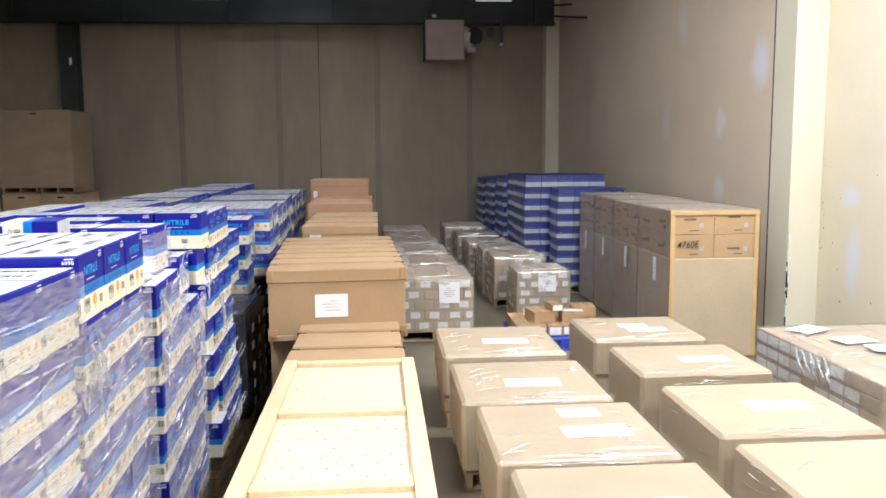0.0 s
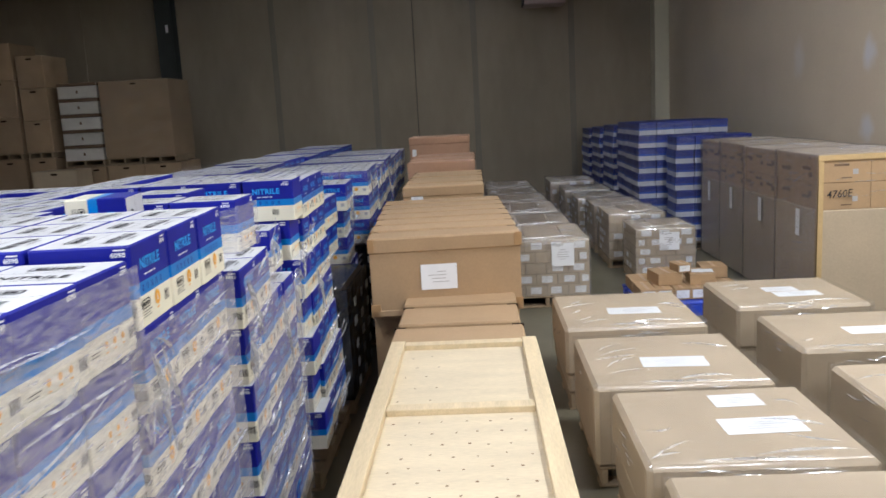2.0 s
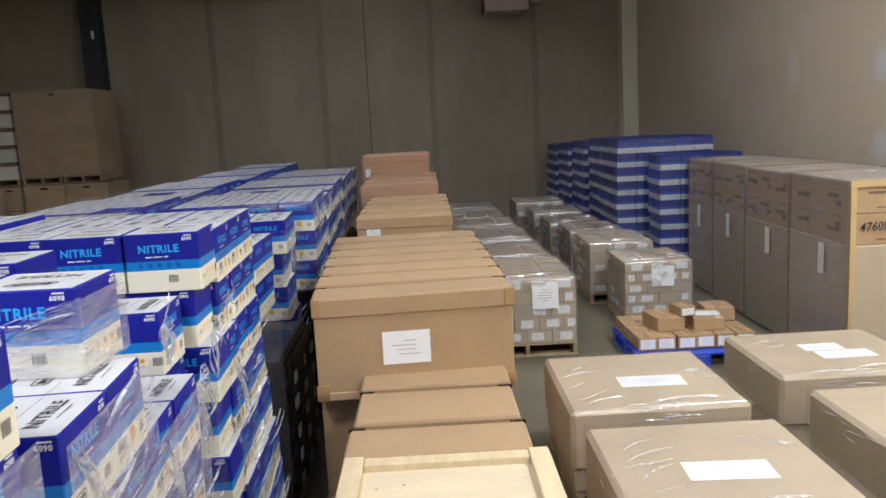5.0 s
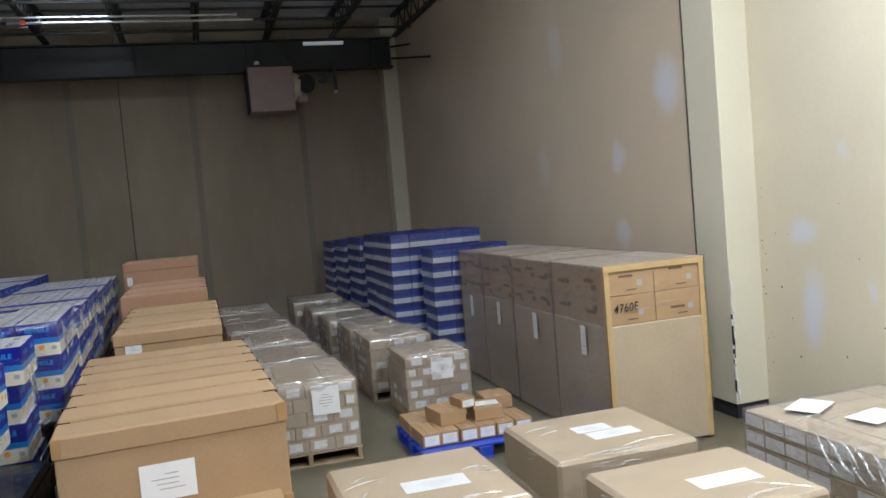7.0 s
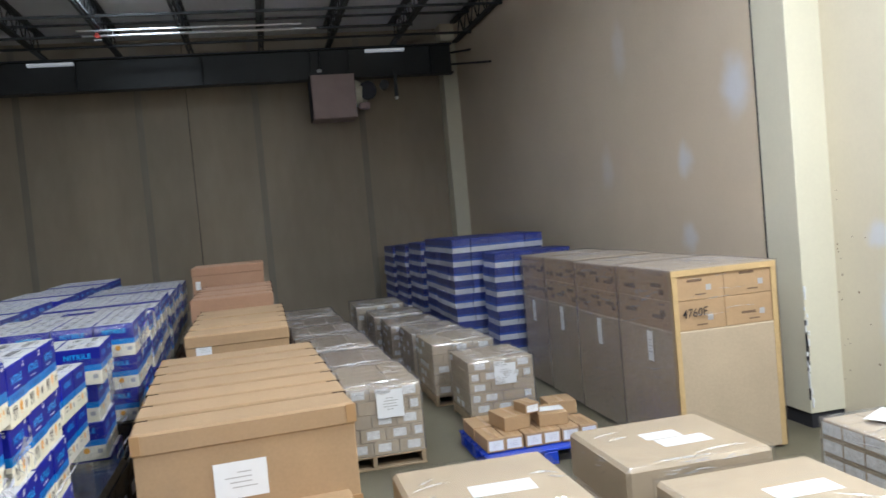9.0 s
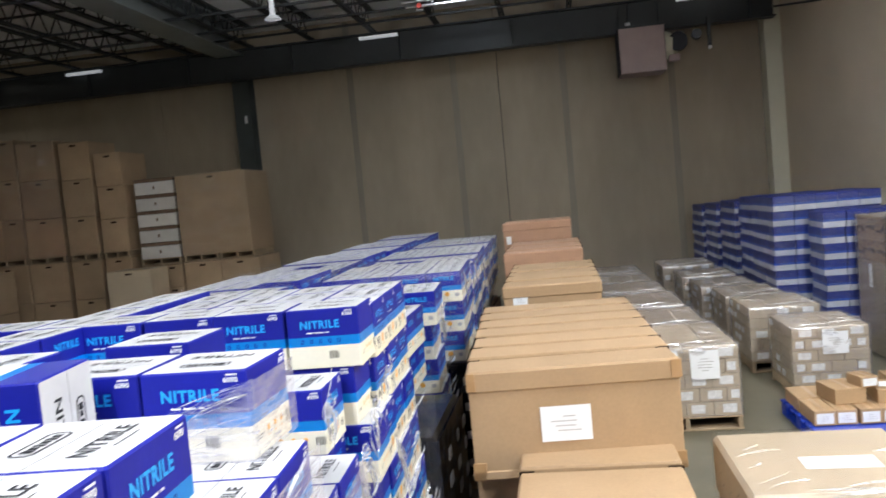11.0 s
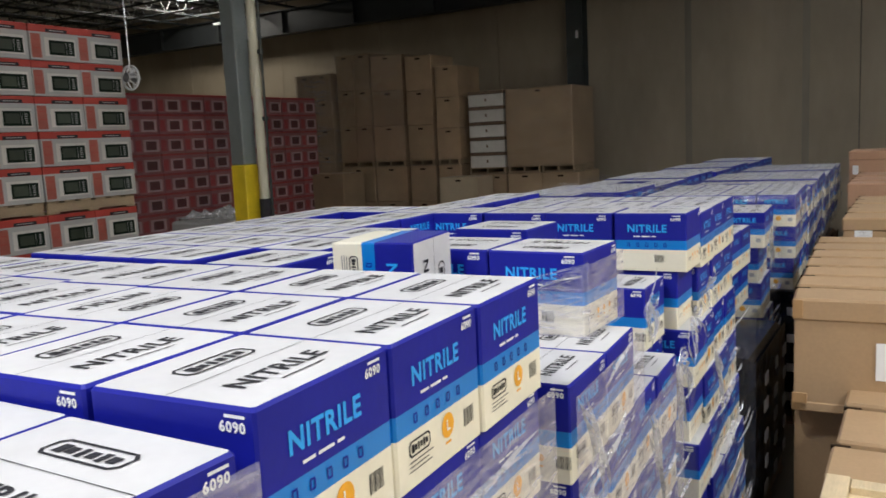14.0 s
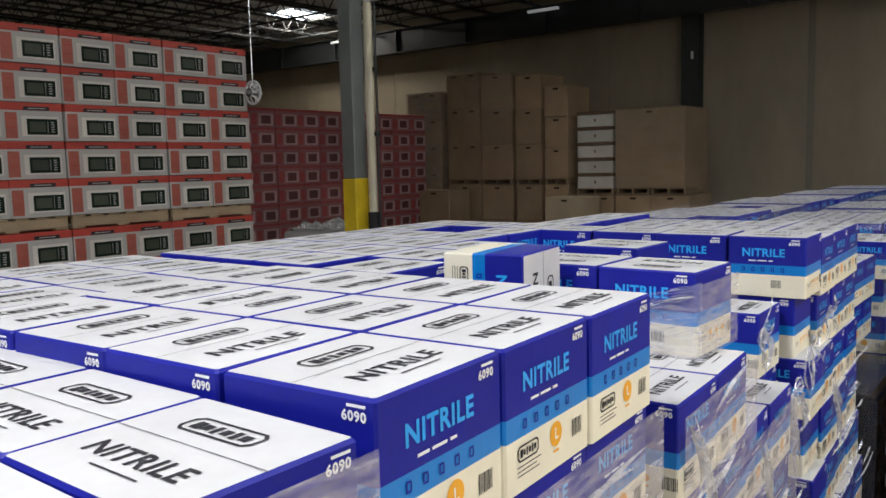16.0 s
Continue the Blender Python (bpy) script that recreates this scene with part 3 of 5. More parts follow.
part("pipe_bracket", Acc().box(-6.47, 8.78, 4.08, -6.2, 8.82, 4.12), M_PAPER, c, "white bracket")

# lamps
for x, y, z, w, up in LAMPS:
    lamp_light(x, y, z, w, up)
    l = tagged(empty("ceiling_lamp", x, y, z), "assumed white fluorescent ceiling lamp, out of view below the joists", "lamp", group="ceiling lamps")
    part("housing", Acc().box(-0.22, -0.62, 0.0, 0.22, 0.62, 0.09), M_TUBEOFF, l)
    for dx in (-0.1, 0.1):
        part("tube", Acc().cyl((dx, -0.58, -0.012), (dx, 0.58, -0.012), 0.012), M_TUBE, l)
    for dy in (-0.5, 0.5):
        part("hanger", Acc().cyl((0, dy, 0.08), (0, dy, Z_C - z), 0.005), M_STEEL, l)
for x in (-10.2, -3.4, 3.18, -17.0):
    l = tagged(empty("strip_lamp", x, 19.08, 5.8), "white strip lamp mounted along the dark girder", "lamp", group="girder strip lamps")
    part("housing", Acc().box(-0.42, -0.05, 0, 0.42, 0.05, 0.06), M_TUBEOFF, l)
    part("bracket", Acc().box(-0.03, 0.05, 0.02, 0.03, 0.2, 0.05), M_STEEL, l)

# unit heater with fan under the girder
h = tagged(empty("unit_heater", 2.0, 19.1, 4.42), "pinkish grey unit heater hung below the girder", "heater")
part("cabinet", Acc().box(-0.45, -0.35, 0, 0.45, 0.35, 0.93, ch=0.02), M_HEATER, h)
part("front_frame", Acc().box(-0.46, -0.36, 0.9, 0.46, -0.30, 0.95), M_STEEL, h)
part("back_panel", Acc().box(-0.475, -0.33, 0.02, -0.452, 0.33, 0.9), M_INK, h, "dark open side of the heater")
part("duct", Acc().cyl((0.46, -0.05, 0.52), (0.66, -0.16, 0.5), 0.30, r2=0.19, n=18), M_PIPE, h, "pale tapering duct")
part("fan_guard", Acc().cyl((0.70, -0.30, 0.55), (0.72, -0.18, 0.55), 0.19, n=18), M_INK, h, "round dark fan guard")
part("motor", Acc().box(0.52, -0.2, 0.18, 0.74, -0.04, 0.32, ch=0.02), M_HEATER, h)
part("flue", Acc().cyl((1.10, -0.12, 0.68), (1.12, 0.08, 0.68), 0.10, n=16), M_STEEL, h)
part("flue_pipe", Acc().bar((1.36, 0, 0.42), (1.36, 0, 1.0), 0.07, 0.07), M_STEEL, h)
part("pipe_tip", Acc().box(1.33, -0.04, 0.37, 1.39, 0.04, 0.43), M_PAPER, h, "white pipe end")
part("gas_valve", Acc().box(-0.28, -0.1, 0.97, -0.18, 0.0, 1.07, ch=0.02), M_PAPER, h, "small white valve")
for dx in (-0.4, 0.4):
    part("hanger", Acc().cyl((dx, 0, 0.92), (dx, 0, 1.45), 0.012), M_STEEL, h)

for sx, sy in ((-1.38, 16.0), (-17.2, 17.6)):
    sk = tagged(empty("skylight", sx, sy, 6.40), "white translucent skylight between the roof joists", "skylight", kind="structure")
    part("pane", Acc().box(-0.56, -0.62, 0.012, 0.56, 0.62, 0.03), M_SKY, sk)
    for dx in (-0.6, 0.56):
        part("curb", Acc().box(dx, -0.66, 0.0, dx + 0.04, 0.66, 0.04), M_DECK, sk)
pd = tagged(empty("pendant_lamp", -4.5, 15.6, 5.62), "white pendant lamp hung from the roof joists", "lamp")
part("shade", Acc().cyl((0, 0, 0), (0, 0, 0.06), 0.15, r2=0.08, n=18), M_TUBEOFF, pd)
part("stem", Acc().cyl((0, 0, 0.06), (0, 0, 0.52), 0.05, r2=0.035, n=10), M_TUBEOFF, pd)
part("hook", Acc().cyl((0, 0, 0.52), (0, 0, 0.79), 0.008), M_STEEL, pd)
vl = tagged(empty("sprinkler_valve", -2.15, 17.0, 5.83), "small red valve on the sprinkler pipe", "valve")
part("body", Acc().cyl((0, -0.06, 0.03), (0, 0.06, 0.03), 0.05), M_RED, vl)
part("handle", Acc().box(-0.07, -0.01, -0.05, 0.07, 0.01, -0.02), M_METAL, vl)

# ---------------- glove cases ----------------
CX, CY, CH = 0.272, 0.292, 0.232
T_NIT, T_NITB, T_NUM, T_L = lettering("NITRILE", 0.049, 0.022), lettering("NITRILE", 0.042, 0.03), lettering("6090", 0.018, 0.035), lettering("L", 0.026, 0.02)


def case_body(acc, m4, j=0.003):
    """A carton: white top, blue, cyan and cream bands round the sides."""
    x, y, h = CX / 2 - j, CY / 2 - j, CH - 0.002
    zs, c = (0.0, 0.37 * h, 0.53 * h, h - 0.005), 0.004

    def loop(ax, ay, z):
        return [(-ax, -ay + c, z), (-ax + c, -ay, z), (ax - c, -ay, z), (ax, -ay + c, z), (ax, ay - c, z), (ax - c, ay, z), (-ax + c, ay, z), (-ax, ay - c, z)]
    vs = [p for z in zs for p in loop(x, y, z)] + loop(x - 0.004, y - 0.004, h)
    fs, ms = [], []
    for k in range(4):
        for i in range(8):
            fs.append((k * 8 + i, k * 8 + (i + 1) % 8, (k + 1) * 8 + (i + 1) % 8, (k + 1) * 8 + i))
            ms.append((2, 1, 0, 0)[k])
    fs += [tuple(range(32, 40)), tuple(reversed(range(8)))]
    ms += [3, 2]
    acc.add(vs, fs, ms, m4)


CASE_MATS = [M_BLUE, M_CYAN, M_CREAMB, M_WHITE]
PRINT_MATS = [M_INK, M_CYAN2, M_PAPER, M_ORANGE, M_BLUE]
E_OUT = 0.0012


def case_top_print(acc, m4, slots=0):
    """Black outlined logo block, the word below it and the flap seam."""
    f = m4 @ face_frame((0, 0, CH - 0.002 + E_OUT), (0, 1, 0), (-1, 0, 0))
    rim(acc, 0.135, 0.044, 0.0045, slots, f, 0.0, 0.055)
    for i, (w, h) in enumerate(((0.016, 0.022), (0.014, 0.016), (0.009, 0.022), (0.014, 0.016), (0.010, 0.022), (0.015, 0.016))):
        plate(acc, w, h, slots, f, -0.043 + 0.0175 * i, 0.054)
    acc.add(*T_NIT, slots, f @ Matrix.Translation((0.0, -0.055, 0)))
    plate(acc, CY * 0.97, 0.0014, slots, f, 0, 0.004)
    plate(acc, 0.09, 0.003, slots, f, 0.01, -0.088)


def case_side_print(acc, f, kind, s=(0, 1, 2, 3, 4)):
    """Lettering of one side; f is the frame of the face, its origin at the face's foot. kind: full, plain or end."""
    acc.add(*T_NUM, s[2], f @ Matrix.Translation((0.100, 0.205, 0)))
    plate(acc, 0.03, 0.004, s[2], f, 0.104, 0.2185)
    if kind != "end":
        acc.add(*T_NITB, s[1], f @ Matrix.Translation((-0.012, 0.168, 0)))
        for i in range(3):  # small white line of text
            plate(acc, (0.026, 0.034, 0.016)[i], 0.0045, s[2], f, (-0.052, -0.016, 0.016)[i], 0.138)
        for i in range(5):
            plate(acc, 0.011, 0.003, s[4], f, -0.085 + 0.036 * i, 0.111)
            plate(acc, 0.003, 0.014, s[4], f, -0.089 + 0.036 * i, 0.104)
            plate(acc, 0.008, 0.003, s[4], f, -0.083 + 0.036 * i, 0.098)
            plate(acc, 0.003, 0.011, s[4], f, -0.080 + 0.036 * i, 0.104)
    if kind == "full":
        rim(acc, 0.066, 0.026, 0.003, s[0], f, -0.075, 0.06)
        for i, (w, h) in enumerate(((0.008, 0.013), (0.006, 0.009), (0.004, 0.013), (0.006, 0.009), (0.005, 0.013), (0.007, 0.009))):
            plate(acc, w, h, s[0], f, -0.096 + 0.0085 * i, 0.06)
        for i, w in enumerate((0.075, 0.06, 0.07)):
            plate(acc, w, 0.0018, s[0], f, -0.109 + w / 2, 0.040 - 0.007 * i)
        disc(acc, 0.021, s[3], f, 0.018, 0.058)
        plate(acc, 0.02, 0.004, s[3], f, 0.018, 0.03)
        acc.add(*T_L, s[2], f @ Matrix.Translation((0.018, 0.058, 0.0008)))
    if kind == "end":
        for i in range(3):
            disc(acc, 0.009, s[3], f, -0.03 + 0.045 * i, 0.055, 8)
            plate(acc, 0.012, 0.004, s[3], f, -0.03 + 0.045 * i, 0.036)
        plate(acc, 0.05, 0.002, s[0], f, -0.085, 0.05)
        plate(acc, 0.04, 0.002, s[0], f, -0.09, 0.042)
    bx = 0.078 if kind == "full" else 0.02 if kind == "plain" else 0.098
    for i in range(9):
        plate(acc, 0.0016 + 0.0012 * (i % 3 == 0), 0.030, s[0], f, bx + 0.0042 * i, 0.05)


FX = face_frame((CX / 2 - 0.003 + E_OUT, 0, 0), (0, 1, 0), (0, 0, 1))
FY = face_frame((0, -CY / 2 + 0.003 - E_OUT, 0), (1, 0, 0), (0, 0, 1))
FXN = face_frame((-CX / 2 + 0.003 - E_OUT, 0, 0), (0, -1, 0), (0, 0, 1))
FYP = face_frame((0, CY / 2 - 0.003 + E_OUT, 0), (-1, 0, 0), (0, 0, 1))
I4 = Matrix.Identity(4)
acc = Acc()
case_body(acc, I4)
ME_CASE = acc.mesh("glove_case", CASE_MATS)
acc = Acc()
case_top_print(acc, I4)
ME_TOP = acc.mesh("top_print", PRINT_MATS)
ME_SIDES = []
for f, kind in ((FX, "full"), (FY, "end"), (FXN, "plain"), (FYP, "end")):
    acc = Acc()
    case_side_print(acc, f, kind)
    ME_SIDES.append(acc.mesh("side_print", PRINT_MATS))


def glove_case(m4, label, top=True, sides=(0, 1)):
    o = tagged(new("glove_case", ME_CASE), label, "carton", group="stacked glove cases")
    o.matrix_world = m4
    if top:
        tagged(part("top_print", ME_TOP, None, o), kind="stuff")
    for k in sides:
        tagged(part("side_print", ME_SIDES[k], None, o), kind="stuff")
    return o


FAR_CASES = {}


def far_case(key, m4, top, sides):
    """A case far from the aisle, joined with the rest of its load."""
    acc = FAR_CASES.setdefault(key, Acc())
    case_body(acc, m4)
    if top:
        case_top_print(acc, m4, 4)
    for k in sides:
        fr = m4 @ (FX, FY, FXN, FYP)[k]
        acc.add(*T_NITB, 5, fr @ Matrix.Translation((0.0, 0.178, 0)))
        rim(acc, 0.066, 0.026, 0.003, 4, fr, -0.075, 0.06)
        disc(acc, 0.019, 7, fr, 0.018, 0.058, 8)
        plate(acc, 0.03, 0.026, 8, fr, 0.095, 0.05)


def glove_load(key, xr, y0, nx, ny, top, rot=0, layers=8, near=True, skip=(), faces="Xy", seed=1, lean=0.0, twist=0.0, squash=1.0, loose=0.03, label="white-topped royal blue glove case in a wrapped stack"):
    """The outer cases of one pallet load; its +x side at xr, its near side at y0. skip: (row, column) left out of the top layer; twist: degrees that the load is turned about that corner."""
    spin = pose(xr, y0, 0, 0, 0, twist) @ pose(-xr, -y0, 0)
    rg = random.Random(seed)
    w, d = (CX, CY) if rot % 180 == 0 else (CY, CX)
    shift = [0.0] + [rg.uniform(0.0, loose) for _ in range(9)]
    for k in range(layers):
        z = top - CH * squash * (k + 1)
        if z < 0.1:
            break
        for i in range(nx):
            for r in range(ny):
                on_top = k == 0 or (k == 1 and (r, i) in skip)
                edge = (i == 0 and "X" in faces) or (r == 0 and "y" in faces) or (i == nx - 1 and "x" in faces)
                if (k == 0 and (r, i) in skip) or not (on_top or edge):
                    continue
                jit = 0.006 if k else 0.004
                x = xr - w * (i + 0.5) + rg.uniform(-jit, jit) - shift[k] + lean * k
                y = y0 + d * (r + 0.5) + rg.uniform(-jit, jit) + 0.01 * (k % 2)
                turn = rot + (180 if rg.random() < 0.3 and i > 0 else 0)
                m4 = spin @ pose(x, y, z, 0, 0, turn + rg.uniform(-0.9, 0.9)) @ Matrix.Diagonal((1, 1, squash, 1))
                sides = []
                if i == 0:
                    sides.append({0: 0, 90: 1, 180: 2, 270: 3}[turn % 360])
                if r == 0 or (k == 0 and (r - 1, i) in skip):
                    sides.append({0: 1, 90: 2, 180: 3, 270: 0}[turn % 360])
                if near and (i == 0 or (k == 0 and i < 4) or k < 3):
                    glove_case(m4, label, on_top, sides)
                else:
                    far_case(key, m4, on_top and squash == 1, sides if squash == 1 else ())


glove_load("a", -0.545, 1.315, 3, 4, 1.908, rot=270, layers=7, seed=2)
glove_load("b", -0.550, 2.424, 4, 3, 1.942, seed=3, twist=2.7)
glove_load("c", -0.570, 3.41, 4, 4, 1.68, seed=4, layers=7, lean=0.003, twist=3.5, skip=[(2, 0), (2, 1), (3, 0), (3, 1)])
glove_load("c", -1.42, 3.42, 1, 1, 1.912, layers=1, seed=18)
glove_load("c", -1.50, 3.72, 1, 2, 1.912, layers=1, near=False, seed=16)
glove_load("c", -0.78, 4.03, 2, 2, 1.912, rot=90, layers=1, seed=14, skip=[(0, 0), (0, 1), (1, 0)])
for x, y, turn in ((-0.835, 3.958, 89), (-1.133, 3.962, 91)):  # two single cases on the lower load
    glove_case(pose(x, y, 1.68, 0, 0, turn), "royal blue glove case set singly on a lower load", True, (2, 1))
glove_load("d", -0.765, 4.625, 4, 1, 1.662, layers=7, seed=17, twist=2, loose=0.04, lean=0.014)
glove_load("d", -0.70, 4.950, 4, 1, 1.904, rot=90, layers=8, seed=15, twist=1.5, loose=0.045, lean=0.014)
glove_load("d", -0.708, 5.235, 4, 3, 1.876, seed=5, twist=2, loose=0.045, lean=0.016)
glove_load("e", -1.48, 1.1, 4, 4, 1.880, near=False, seed=6, faces="y")
glove_load("f", -1.66, 2.30, 4, 4, 1.895, near=False, seed=7, faces="y")
glove_load("g", -1.82, 3.49, 3, 4, 1.905, near=False, seed=8, faces="y")
glove_load("h", -1.82, 4.66, 3, 2, 1.905, near=False, seed=9, faces="y", skip=[(0, 1)])
glove_load("h", -1.82, 5.25, 1, 3, 1.90, near=False, seed=10, faces="y")
# two rows of pallets that run on to the back wall: the outer one, and a lower one along the aisle
for k in range(8):
    glove_load("i%d" % k, -1.80 - 0.025 * k, 6.16 + 1.19 * k, 3, 4, 1.775 - 0.011 * k + 0.02 * (k % 2), near=False, seed=20 + k, faces="Xy", layers=4, skip=[(0, 0)] if k in (1, 4) else [(2, 1)] if k == 2 else ())
glove_load("j", -0.82, 6.17, 3, 3, 1.62, near=False, seed=29, layers=2)
glove_load("j", -0.778, 7.31, 3, 2, 1.668, near=False, seed=30, layers=7, twist=3, loose=0.08)
for k in range(6):
    glove_load("j%d" % k, -0.69 - 0.042 * k, 8.07 + 1.185 * k, 4, 4, 1.722 - 0.022 * k + (0, -0.03, 0.01, -0.02, 0.015, 0)[k], near=False, seed=31 + k, layers=3, twist=2.5, skip=[(1, 0), (2, 2)] if k == 1 else [(0, 1)] if k == 3 else ())

# the single case lying on its side on the stack
on_side = Matrix(((0, 0, 1, 0), (-1, 0, 0, 0), (0, -1, 0, 0), (0, 0, 0, 1)))
o = glove_case(pose(-1.275, 3.60, 1.684 + CY / 2, 0, 0, 9) @ on_side, "single royal blue glove case lying on its side on the stack", True, (0,))


def put_wooden_pallet(x0, y0, sx, sy, z=0.0, mat=None, label="weathered wooden pallet under a load"):
    """Deck boards on stringers; the boards run along x."""
    p = tagged(empty("pallet", x0 + sx / 2, y0 + sy / 2, z), label, "pallet", group="wooden pallets")
    mat = mat or M_PALLET
    n = 6
    bw = sy / n * 0.72
    for k in range(n):
        y = -sy / 2 + bw / 2 + (sy - bw) * k / (n - 1)
        part("deck_board", Acc().box(-sx / 2, y - bw / 2, 0.112, sx / 2, y + bw / 2, 0.13), mat, p)
    for x in (-sx / 2 + 0.03, 0, sx / 2 - 0.03):
        part("stringer", Acc().box(x - 0.02, -sy / 2, 0.018, x + 0.02, sy / 2, 0.112), mat, p)
    for y in (-sy / 2 + bw / 2, 0, sy / 2 - bw / 2):
        part("bottom_board", Acc().box(-sx / 2, y - bw / 2, 0, sx / 2, y + bw / 2, 0.018), mat, p)
    return p


# stretch film over the near loads
def wrap_load(x0, y0, z0, x1, y1, z1, seed, label, faces="Xy", amp=0.012, mat=None, top=False, name="stretch_wrap", step=0.05, twist=0.0):
    acc = Acc()
    film_cover(acc, x0, y0, z0, x1, y1, z1, amp, seed, top, step, faces)
    o = part(name, acc, mat or F_CLEAR)
    for p in o.data.polygons:
        p.use_smooth = True
    rg, fo = random.Random(int(10 * seed)), Acc()
    for k in range(int(18 * (z1 - z0) * (y1 - y0)) + 4 if "X" in faces else 0):  # folds along the pull of the wrap
        y, q = rg.uniform(y0, y1 - 0.3), rg.uniform(z0 + 0.1, z1 - 0.03)
        ln = rg.uniform(0.15, 0.55)
        if y + ln < y1:
            pleat(fo, (x1 + 0.004, y, q), (x1 + 0.004, y + ln, q + rg.uniform(-0.05, 0.16) * ln), (1, 0, 0), rg.uniform(0.0015, 0.006), rg.uniform(0.006, 0.012), rg.uniform(-0.02, 0.02))
    for k in range(5 if "X" in faces else 0):  # puckers round the upper corner
        y, q = y0 + rg.uniform(0, 0.12), z1 - rg.uniform(0, 0.1)
        pleat(fo, (x1 + 0.004, y, q), (x1 + 0.004, y + rg.uniform(0.05, 0.2), q - rg.uniform(0.1, 0.35)), (1, 0, 0), rg.uniform(0.002, 0.007), 0.014, rg.uniform(-0.03, 0.03))
    spin = pose(x1, y0, 0, 0, 0, twist) @ pose(-x1, -y0, 0)
    o.data.transform(spin)
    if fo.v:
        fo.v = [tuple(spin @ Vector(p)) for p in fo.v]
        tagged(part("film_folds", fo, F_FOLD, o, "gathered folds of film, their glints put in as milky white"), kind="stuff")
    return tagged(o, label, "wrap")


wrap_load(-1.5, 1.29, 0.2, -0.530, 2.41, 1.893, 1.0, "clear stretch film round the stacked glove cases")
wrap_load(-1.6, 2.41, 0.2, -0.529, 3.32, 1.705, 2.0, "wrinkled clear stretch film round the stacked glove cases", faces="X", twist=2.7)
wrap_load(-1.7, 4.02, 0.2, -0.591, 4.60, 1.42, 3.3, "wrinkled clear stretch film round the stacked glove cases", amp=0.014, faces="X", twist=3.5)
wrap_load(-1.7, 3.39, 0.2, -0.553, 4.02, 1.66, 3.0, "wrinkled clear stretch film round the stacked glove cases", amp=0.016, faces="X", twist=3.5)
wrap_load(-0.9, 4.60, 0.2, -0.665, 4.94, 1.40, 3.6, "clear stretch film round the stacked glove cases", amp=0.012, mat=F_THIN)
wrap_load(-1.7, 4.94, 0.2, -0.60, 6.13, 1.40, 4.0, "clear stretch film round the stacked glove cases", faces="X", twist=1.8, mat=F_THIN)
wrap_load(-1.0, 7.29, 0.2, -0.76, 7.92, 1.60, 5.0, "clear stretch film round the stacked glove cases", mat=F_THIN)
for k in range(6):
    wrap_load(-1.80 - 0.042 * k, 8.05 + 1.185 * k, 1.0, -0.67 - 0.042 * k, 9.23 + 1.185 * k, 1.745 - 0.02 * k, 150 + k, "shiny stretch film over far glove cases", "Xy", 0.014, F_THIN, True, step=0.07, twist=2.5)
for k in range(3):
    wrap_load(-2.64 - 0.02 * k, 6.15 + 1.19 * k, 1.2, -1.785 - 0.025 * k, 7.33 + 1.19 * k, 1.80, 160 + k, "shiny stretch film over far glove cases", "Xy", 0.012, F_THIN, True, step=0.08)
# gathered, torn film ends sticking out of the wrap: thin twisted strands that fan out from a corner
for k, (x, y, z) in enumerate(((-0.752, 4.618, 1.62), (-0.675, 4.955, 1.50), (-0.69, 5.24, 1.56), (-0.535, 2.44, 1.52), (-0.668, 4.70, 1.38), (-0.556, 3.42, 1.40))):
    acc, rg = Acc(), random.Random(40 + k)
    for n in range(16):
        a0 = rg.uniform(-2.6, 0.6)
        ln = rg.uniform(0.05, 0.22)
        q = (x + rg.uniform(0.0, 0.03), y + 0.5 * ln * math.cos(a0), z + ln * math.sin(a0))
        pleat(acc, (x, y, z), q, (0.8, -0.6, 0), rg.uniform(0.001, 0.006), rg.uniform(0.004, 0.02), rg.uniform(-0.04, 0.04))
    tagged(part("film_end", acc, F_FOLD), "gathered loose strands of clear stretch film", "wrap", group="loose film ends", kind="stuff")
# film pulled slantwise round the single case
acc = Acc()
vs, fs = film_sheet(0.31, 0.20, (-0.985, 3.812, 1.68), (1, 0, 0), (0, 0, 1), 26, 18, 0.012, 91)
acc.add([(x, y, z - 0.002 if z < 1.70 else 1.70 + (z - 1.70) * (0.1 + 0.95 * (x + 0.985) / 0.31)) for x, y, z in vs], fs)
vs, fs = film_sheet(0.30, 0.20, (-0.678, 3.812, 1.68), (0, 1, 0), (0, 0, 1), 24, 18, 0.012, 93)
acc.add(vs, fs)
folds, rg = Acc(), random.Random(6)
for n in range(14):
    q = 1.70 + 0.16 * rg.random()
    pleat(folds, (-0.97 + 0.15 * rg.random(), 3.806, q - 0.02), (-0.69, 3.806, q + 0.03 + 0.02 * rg.random()), (0, -1, 0), rg.uniform(0.0008, 0.003), 0.004, rg.uniform(-0.012, 0.012))
o = tagged(part("stretch_wrap", acc, F_CLEAR), "clear stretch film pulled slantwise round a case", "wrap")
tagged(part("film_folds", folds, F_FOLD, o, "gathered folds of film, their glints put in as milky white"), kind="stuff")
for p in o.data.polygons:
    p.use_smooth = True

